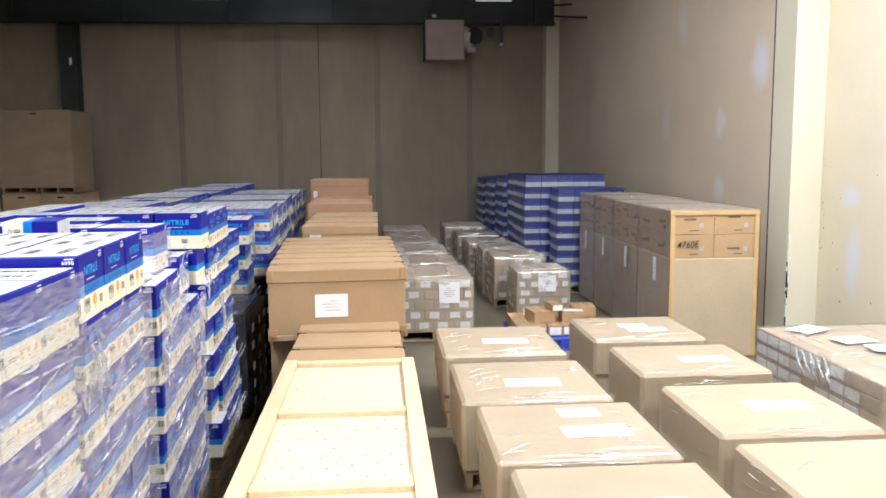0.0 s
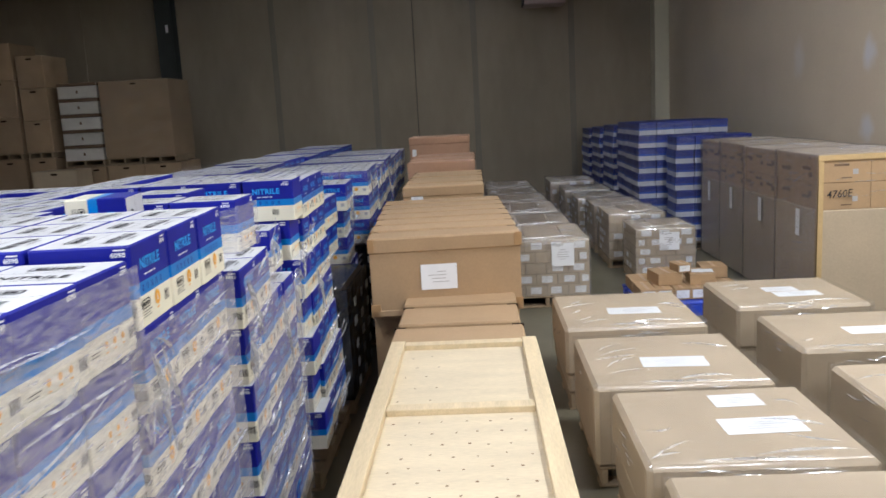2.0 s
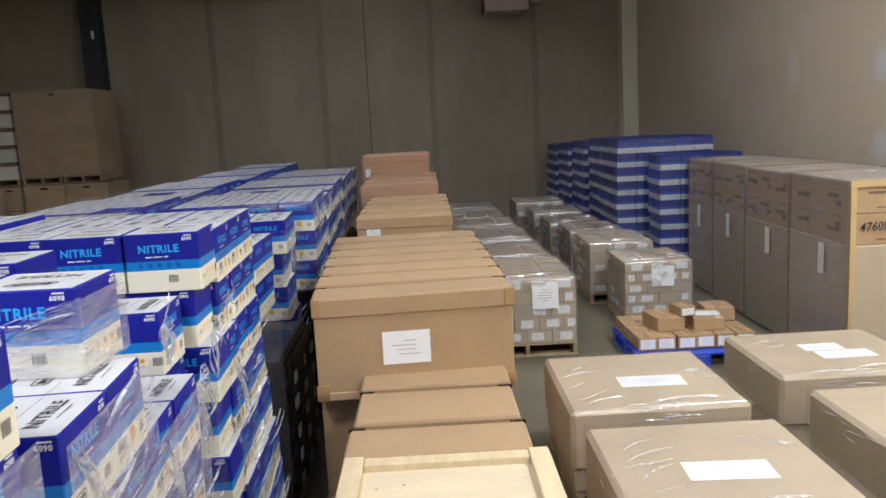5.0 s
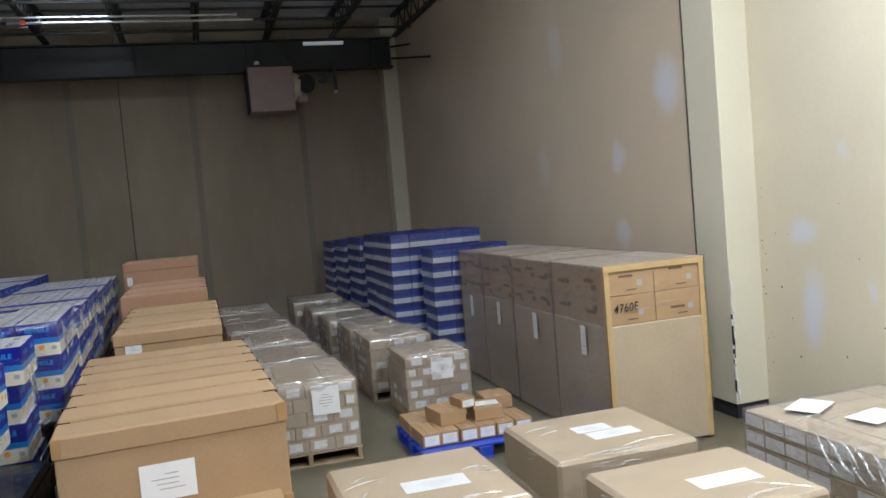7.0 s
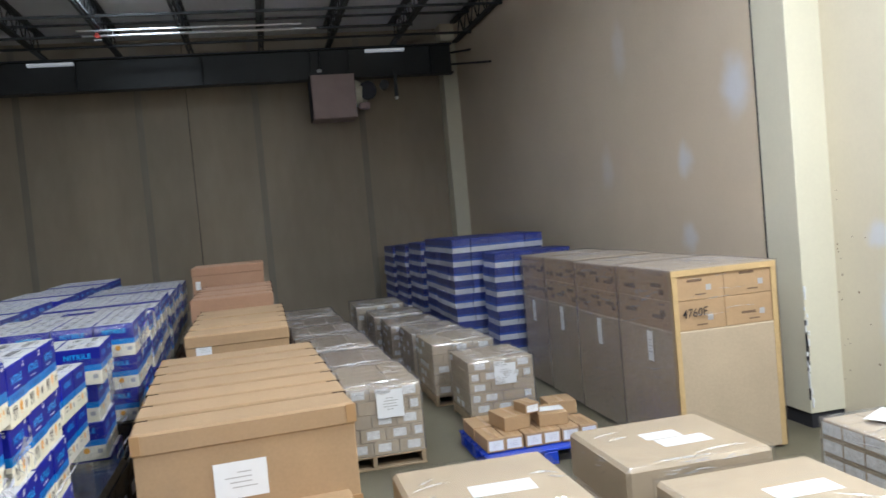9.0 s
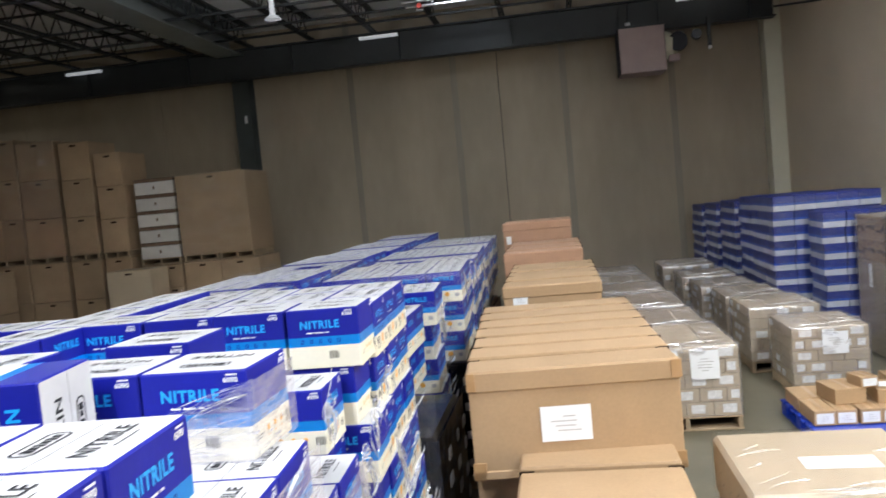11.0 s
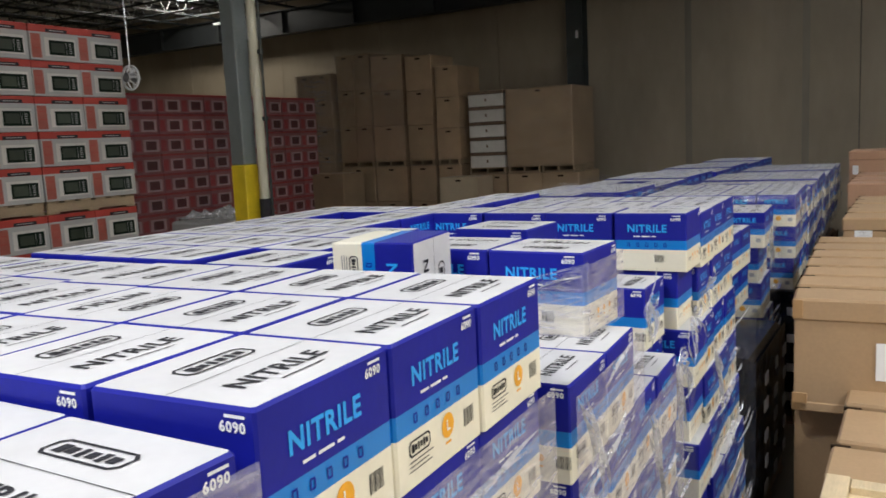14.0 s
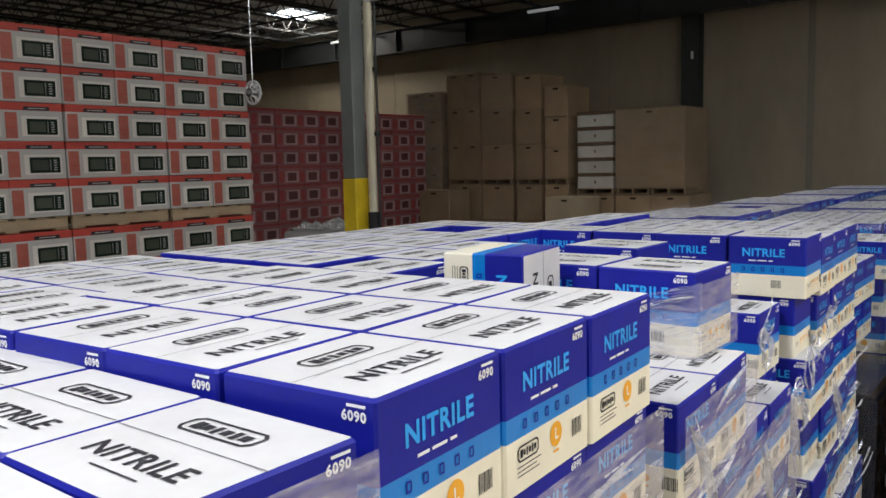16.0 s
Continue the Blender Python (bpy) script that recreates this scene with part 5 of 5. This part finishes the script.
    put_wooden_pallet(x0 - 0.01, y0 - 0.01, x1 - x0 + 0.02, y1 - y0 + 0.02, label="pale wooden pallet under small wrapped cartons")
    return b


for k in range(6):
    y0 = 9.31 + 1.26 * k
    carton_pallet(0.60 - 0.02 * k, y0, 1.555 - 0.04 * k, y0 + 1.2, 0.765 - 0.02 * (k % 3 == 1), 5, 4, 100 + k, big=(1.26, 0.60, 0.25, 0.26) if k == 0 else None, film=2 if k else 1)
for k, (xa, xb, y0, y1, z1) in enumerate(((2.24, 2.96, 10.2, 11.05, 0.70), (2.10, 2.86, 11.35, 12.35, 0.74), (2.08, 2.8, 12.55, 13.5, 0.72), (1.98, 2.75, 13.7, 14.7, 0.70), (1.9, 2.7, 14.9, 15.8, 0.72), (1.75, 2.6, 16.1, 17.2, 0.78))):
    carton_pallet(xa, y0, xb, y1, z1, 5, 3, 120 + k, big=(2.64, 0.54, 0.24, 0.22) if k == 0 else None, label_faces="yx", film=2 if k > 1 else 1)
carton_pallet(3.97, 5.0, 5.2, 6.92, 0.62, 4, 5, 140, label="low pallet of small cartons in film by the cream wall", label_faces="yx", film=1)
for k, (x, y, rz) in enumerate(((4.50, 6.25, 12), (4.62, 5.92, -8), (4.32, 6.66, 30), (4.98, 6.02, 24), (4.55, 5.35, 4))):
    tagged(part("paper_sheet", Acc().box(-0.17, -0.12, 0.0, 0.17, 0.12, 0.002, ch=0.0005), M_PAPER), "loose white paper sheet on wrapped cartons", "paper", group="loose papers").matrix_world = pose(x, y, 0.645 + 0.003 * k, 0, 0, rz)

acc = Acc()  # torn flap of film at the edge of that load
vs, fs = film_sheet(0.62, 0.30, (3.945, 6.25, 0.40), (0, -1, 0), (0, 0, 1), 26, 14, 0.05, 77)
acc.add(vs, fs)
folds = Acc()
for k in range(9):
    pleat(folds, (3.93, 6.15 - 0.06 * k, 0.66 - 0.01 * (k % 3)), (3.925, 5.95 - 0.05 * k, 0.42 + 0.02 * (k % 4)), (-1, 0, 0), 0.006, 0.012, 0.03 * (-1) ** k)
flap = tagged(part("film_flap", acc, F_HAZE), "loose torn flap of shiny stretch film", "wrap", group="loose film ends")
tagged(part("film_folds", folds, F_FOLD, flap, "gathered folds of film, their glints put in as milky white"), kind="stuff")

# blue plastic pallet with small cartons
bp = tagged(empty("plastic_pallet", 2.56, 9.2, 0), "blue plastic pallet carrying small cartons", "pallet")
for k in range(7):
    y = -0.46 + k * 0.153
    part("deck_slat", Acc().box(-0.58, y - 0.06, 0.115, 0.58, y + 0.06, 0.14, ch=0.006), M_BPALLET, bp)
for x in (-0.5, 0, 0.5):
    for y in (-0.45, 0, 0.45):
        part("foot", Acc().box(x - 0.07, y - 0.07, 0.02, x + 0.07, y + 0.07, 0.115, ch=0.01), M_BPALLET, bp)
    part("runner", Acc().box(x - 0.07, -0.52, 0, x + 0.07, 0.52, 0.02), M_BPALLET, bp)


def small_carton(x, y, z, w, d, h, rz=0, label="small brown carton with a white end label", lab=True):
    b = tagged(empty("small_carton", x, y, z, rz), label, "carton", group="small cartons on the blue pallet")
    part("box", Acc().box(-w / 2, -d / 2, 0, w / 2, d / 2, h, ch=0.005), M_BOARD, b)
    if lab:
        label_sheet(b, w * 0.8, h * 0.7, face_frame((0, -d / 2 - 0.0015, h * 0.48), (1, 0, 0), (0, 0, 1)), 3, int(100 * x))
    part("tape", Acc().box(-0.02, -d / 2 - 0.0005, h - 0.001, 0.02, d / 2 + 0.0005, h + 0.001, ch=0.0003), M_TAPE, b)
    return b


for k in range(6):
    small_carton(2.10 + 0.178 * k, 9.02 + 0.006 * (k % 2), 0.141, 0.168, 0.40, 0.125, random.Random(k).uniform(-1.5, 1.5))
for k in range(3):
    small_carton(2.16 + 0.33 * k, 9.45, 0.141, 0.30, 0.40, 0.125, 0)
small_carton(2.34, 9.16, 0.267, 0.26, 0.36, 0.13, 8, lab=False)
small_carton(2.72, 9.12, 0.267, 0.27, 0.34, 0.115, -6, lab=False)
small_carton(2.92, 9.40, 0.267, 0.28, 0.3, 0.13, -4, lab=False)
small_carton(2.50, 9.10, 0.398, 0.15, 0.22, 0.09, 12)
tagged(part("paper_sheet", Acc().box(-0.12, -0.08, 0, 0.12, 0.08, 0.002, ch=0.0005), M_PAPER), "loose white packing slip on a carton", "paper").matrix_world = pose(2.73, 9.12, 0.384, 0, 0, -8)

# ---------------- far left: oven cartons ----------------
OW, OH = 0.548, 0.352


def oven_carton_mesh():
    """A pale carton with a red top band, a red panel and a dark oven picture on the +x side."""
    acc = Acc()
    acc.box(-0.42, -OW / 2 + 0.002, 0, 0, OW / 2 - 0.002, OH - 0.075, 0, ch=0.004)
    acc.box(-0.42, -OW / 2 + 0.002, OH - 0.075, 0.0, OW / 2 - 0.002, OH - 0.003, 1, ch=0.004)
    f = face_frame((0.0015, 0, 0), (0, 1, 0), (0, 0, 1))
    f2 = face_frame((0.003, 0, 0), (0, 1, 0), (0, 0, 1))
    plate(acc, 0.105, 0.235, 2, f, -0.205, 0.14)
    plate(acc, 0.075, 0.006, 1, f2, -0.205, 0.20)
    plate(acc, 0.075, 0.006, 1, f2, -0.205, 0.12)
    plate(acc, 0.345, 0.185, 6, f, 0.06, 0.135)  # pale casing of the pictured oven
    plate(acc, 0.285, 0.145, 3, f2, 0.075, 0.13)
    f3 = face_frame((0.0045, 0, 0), (0, 1, 0), (0, 0, 1))
    plate(acc, 0.15, 0.095, 7, f3, 0.03, 0.13)
    plate(acc, 0.004, 0.11, 4, f3, 0.125, 0.13)
    for i in range(5):
        plate(acc, 0.03, 0.008, 4, f3, 0.17, 0.085 + 0.022 * i)
    plate(acc, 0.24, 0.034, 5, f, 0.03, 0.296)  # black name strip
    plate(acc, 0.16, 0.007, 4, f2, 0.03, 0.297)
    plate(acc, 0.10, 0.012, 4, f, -0.05, 0.022)
    plate(acc, 0.2, 0.16, 2, face_frame((-0.21, -OW / 2 + 0.0005, 0), (1, 0, 0), (0, 0, 1)), 0, 0.13)
    return acc.mesh("oven_carton", [M_GREY, M_RED, M_PINK, M_OVEN, M_GREYINK, M_INK, M_PALE, M_OVENGLASS])


def far_oven_mesh():
    """A rose carton, haze and light in its colour, with a pale frame round a small dark picture."""
    acc = Acc()
    acc.box(-0.42, -OW / 2 + 0.004, 0, 0, OW / 2 - 0.004, OH - 0.05, 0, ch=0.006)
    acc.box(-0.42, -OW / 2 + 0.004, OH - 0.05, 0.004, OW / 2 - 0.004, OH - 0.006, 1, ch=0.006)
    f = face_frame((0.0015, 0, 0), (0, 1, 0), (0, 0, 1))
    f2 = face_frame((0.003, 0, 0), (0, 1, 0), (0, 0, 1))
    plate(acc, 0.34, 0.215, 2, f, 0.07, 0.14)
    plate(acc, 0.22, 0.15, 3, f2, 0.07, 0.14)
    plate(acc, 0.12, 0.20, 1, f, -0.20, 0.14)
    plate(acc, 0.3, 0.2, 2, face_frame((-0.21, -OW / 2 + 0.0025, 0), (1, 0, 0), (0, 0, 1)), 0, 0.14)
    return acc.mesh("oven_carton", [M_ROSE, M_ROSERED, M_ROSEPALE, M_WINE])


ME_OVEN, ME_OVEN_FAR = oven_carton_mesh(), far_oven_mesh()


def oven_wall(x, y0, n, z0, rows, seed, label, mesh=None):
    rg = random.Random(seed)
    for r in range(rows):
        for i in range(n):
            o = tagged(new("oven_carton", mesh or ME_OVEN), label, "carton", group="stacked oven cartons")
            pair = 0.006 if i % 2 else -0.006
            o.matrix_world = pose(x + rg.uniform(-0.016, 0.016), y0 + OW * (i + 0.5) - pair, z0 + OH * r, 0, 0, rg.uniform(-1.2, 1.2))


RED_LABEL = "red and white oven carton stacked on a pallet"
oven_wall(-7.5, 2.40, 10, 1.805, 5, 1, RED_LABEL)
oven_wall(-7.5, 2.40, 10, 0.262, 4, 2, RED_LABEL)
for k in range(5):
    put_wooden_pallet(-8.5, 2.42 + 1.096 * k, 1.0, 1.05, 1.672, label="wooden pallet between stacked oven cartons")
    put_wooden_pallet(-8.5, 2.42 + 1.096 * k, 1.0, 1.05, 0.131)
    put_wooden_pallet(-8.5, 2.42 + 1.096 * k, 1.0, 1.05)
for k in range(6):
    put_wooden_pallet(-12.6, 9.62 + 1.096 * k, 1.0, 1.05)
oven_wall(-11.6, 9.6, 12, 0.132, 9, 3, "oven carton in a far wrapped stack, haze and purplish light in its rose colour", ME_OVEN_FAR)
for k in range(6):  # hazy film round the far stacks
    acc = Acc()
    film_cover(acc, -12.1, 9.61 + 1.096 * k, 0.3, -11.57, 10.68 + 1.096 * k, 3.24, 0.02, 210 + k, False, 0.12, "X")
    o = tagged(part("stretch_wrap", acc, F_THIN), "hazy stretch film round far oven cartons", "wrap", group="far film wraps")
    for p in o.data.polygons:
        p.use_smooth = True
# white coil of chain beside the oven cartons, built as a ringed fan
hk = tagged(empty("hanging_coil", -7.38, 7.86, 2.97), "white coil of chain hung from the roof, built as a ringed fan", "fan")
part("motor", Acc().cyl((0, -0.06, 0.1), (0, 0.08, 0.1), 0.05, n=16), M_METAL, hk)
acc = Acc()
for k in range(16):
    t0, t1 = 2 * math.pi * k / 16, 2 * math.pi * (k + 1) / 16
    for r, y in ((0.13, 0.0), (0.04, -0.05)):
        acc.bar((r * math.cos(t0), y, 0.1 + r * math.sin(t0)), (r * math.cos(t1), y, 0.1 + r * math.sin(t1)), 0.02, 0.02)
    if k % 2 == 0:
        acc.bar((0.04 * math.cos(t0), -0.05, 0.1 + 0.04 * math.sin(t0)), (0.13 * math.cos(t0), 0.0, 0.1 + 0.13 * math.sin(t0)), 0.012, 0.012)
part("guard", acc, M_DECK, hk, "round bright wire guard")
for k in range(4):
    part("blade", Acc().box(-0.03, -0.006, 0.03, 0.03, 0.006, 0.11, ch=0.003, mat4=Matrix.Translation((0, 0.03, 0.1)) @ Matrix.Rotation(math.pi * k / 2, 4, "Y") @ Matrix.Rotation(0.5, 4, "Z")), M_METAL, hk)
part("chain", Acc().cyl((0, 0, 0.17), (0, 0, Z_C - 2.97), 0.007, n=6), M_METAL, hk)

# low load with crumpled film beside the column
lw = tagged(empty("wrapped_low_load", -7.72, 9.45, 0), "low pale carton load under crumpled white film", "load")
part("carton", Acc().box(-0.52, -0.5, 0.13, 0.5, 0.5, 1.36, ch=0.03), M_GREY, lw)
put_wooden_pallet(-8.22, 8.97, 1.0, 0.96)
acc = Acc()
vs, fs = film_sheet(0.95, 0.9, (-0.47, -0.48, 1.40), (1, 0, 0), (0, 1, 0), 30, 30, 0.12, 55)
acc.add([(x, y, max(1.364, z + 0.10 * math.exp(-((x - 0.25) / 0.2) ** 2 - (y / 0.4) ** 2))) for x, y, z in vs], fs)
part("film", acc, F_FOLD, lw, "crumpled white plastic film")

# ---------------- far left: brown tower stacks by the back wall ----------------
def tower(x0, x1, y0, y1, z0, z1, nx, nz, label, mat=None, film=False, seed=1):
    b = tagged(empty("carton_tower", (x0 + x1) / 2, (y0 + y1) / 2, z0), label, "cartons", group="far carton towers")
    hx, hy, h = (x1 - x0) / 2, (y1 - y0) / 2, z1 - z0
    rg = random.Random(seed)
    for k in range(nz):
        for i in range(nx):
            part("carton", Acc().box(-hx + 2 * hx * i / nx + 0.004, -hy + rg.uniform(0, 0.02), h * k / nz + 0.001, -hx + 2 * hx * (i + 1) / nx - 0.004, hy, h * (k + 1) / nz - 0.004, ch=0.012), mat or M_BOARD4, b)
    for k in range(nz):  # hand holes, their inner shade drawn as near-black blocks
        for i in range(nx):
            part("hand_hole", Acc().box(-hx + 2 * hx * (i + 0.5) / nx - 0.06, -hy - 0.004, h * (k + 1) / nz - 0.09, -hx + 2 * hx * (i + 0.5) / nx + 0.06, -hy + 0.03, h * (k + 1) / nz - 0.055, ch=0.002), M_SLOT, b)
    if film:
        acc = Acc()
        film_cover(acc, -hx - 0.02, -hy - 0.02, 0, hx + 0.02, hy, h + 0.01, 0.02, seed + 200, True, 0.12)
        part("film", acc, F_HAZE if film == 2 else F_BOX, b, "shiny stretch film")
        if film == 2:
            acc = Acc()
            # white folds stand in for the shiny streaks on this film
            for k in range(70):
                q = 1.6 + (h - 1.7) * rg.random()
                x = -hx + 2 * hx * rg.random() * 0.7
                pleat(acc, (x, -hy - 0.03, q), (min(hx, x + rg.uniform(0.2, 0.6)), -hy - 0.03, q - rg.uniform(-0.03, 0.12)), (0, -1, 0), rg.uniform(0.004, 0.022), 0.02, rg.uniform(-0.04, 0.04))
                pleat(acc, (hx + 0.03, -hy + rg.uniform(0, 0.4), q), (hx + 0.03, -hy + rg.uniform(0.5, 0.95), q - rg.uniform(-0.03, 0.1)), (1, 0, 0), rg.uniform(0.004, 0.018), 0.02, rg.uniform(-0.04, 0.04))
            tagged(part("film_folds", acc, F_FOLD, b, "gathered folds of film, their glints put in as milky white"), kind="stuff")
    return b


BT = "dim brown cartons stacked on a pallet by the back wall"
put_wooden_pallet(-12.7, 16.9, 1.0, 1.0)
tower(-12.72, -11.70, 16.9, 17.9, 0.13, 3.88, 2, 6, "brown cartons in shiny stretch film", film=2, seed=3)
for k, (x0, x1, z1) in enumerate(((-11.60, -10.66, 4.26), (-10.64, -9.80, 4.16), (-9.72, -9.05, 4.08), (-8.98, -8.40, 3.8))):
    tower(x0, x1, 17.0, 18.0, 1.83, z1, 1 + (k < 1), 3, BT, seed=5 + k, film=k < 2)
    put_wooden_pallet(x0 + 0.02, 17.0, x1 - x0 - 0.04, 1.0, 1.70, label="wooden pallet between stacked cartons")
    tower(x0, x1, 17.0, 18.0, 0.13, 1.70, 1, 2, BT, seed=15 + k)
    put_wooden_pallet(x0 + 0.02, 17.0, x1 - x0 - 0.04, 1.0)
tower(-13.40, -10.75, 15.9, 16.7, 0.0, 1.62, 3, 2, "low brown cartons in front of the towers", seed=24)
tower(-13.45, -11.7, 15.2, 15.85, 0.0, 0.95, 2, 1, "low flat brown cartons beside the towers", seed=25)
# pale archive cartons and a big carton on pallets
b = tagged(empty("pale_carton_stack", -7.78, 17.45, 1.62), "five pale cartons with dark brown bands between them, stacked on a pallet", "cartons")
for k in range(5):
    part("carton", Acc().box(-0.41, -0.42, k * 0.318, 0.41, 0.4, k * 0.318 + 0.245, ch=0.01), M_PALE, b)
    # dark brown band that fills the gap above each carton
    part("lid", Acc().box(-0.415, -0.425, k * 0.318 + 0.247, 0.415, 0.405, k * 0.318 + 0.316, ch=0.01), M_BROWNINK, b, "dark brown band above a carton")
    part("hand_hole", Acc().box(-0.02, -0.424, k * 0.318 + 0.1, 0.02, -0.418, k * 0.318 + 0.16, ch=0.001), M_BROWNINK, b)
put_wooden_pallet(-8.2, 17.0, 0.85, 0.9, 1.49, label="wooden pallet between stacked cartons")
put_wooden_pallet(-8.2, 17.0, 0.84, 0.9)
tower(-8.2, -7.35, 17.0, 17.9, 0.13, 1.48, 2, 3, BT, seed=31)
tower(-7.32, -5.85, 17.0, 18.2, 1.63, 3.20, 1, 1, "very large plain brown carton on a pallet", seed=32, film=True)
for k in range(2):
    put_wooden_pallet(-7.3 + 0.75 * k, 17.02, 0.72, 1.1, 1.50, label="wooden pallet between stacked cartons")
tower(-7.32, -5.75, 17.0, 18.2, 0.13, 1.49, 2, 2, BT, seed=33)
tower(-8.45, -7.55, 16.1, 16.8, 0.13, 1.48, 1, 2, "plain brown carton on a low stack", seed=34, mat=M_BOARD2)
put_wooden_pallet(-8.45, 16.1, 0.9, 0.7)
for x0 in (-7.32, -6.42):
    put_wooden_pallet(x0, 17.0, 0.86, 1.1)
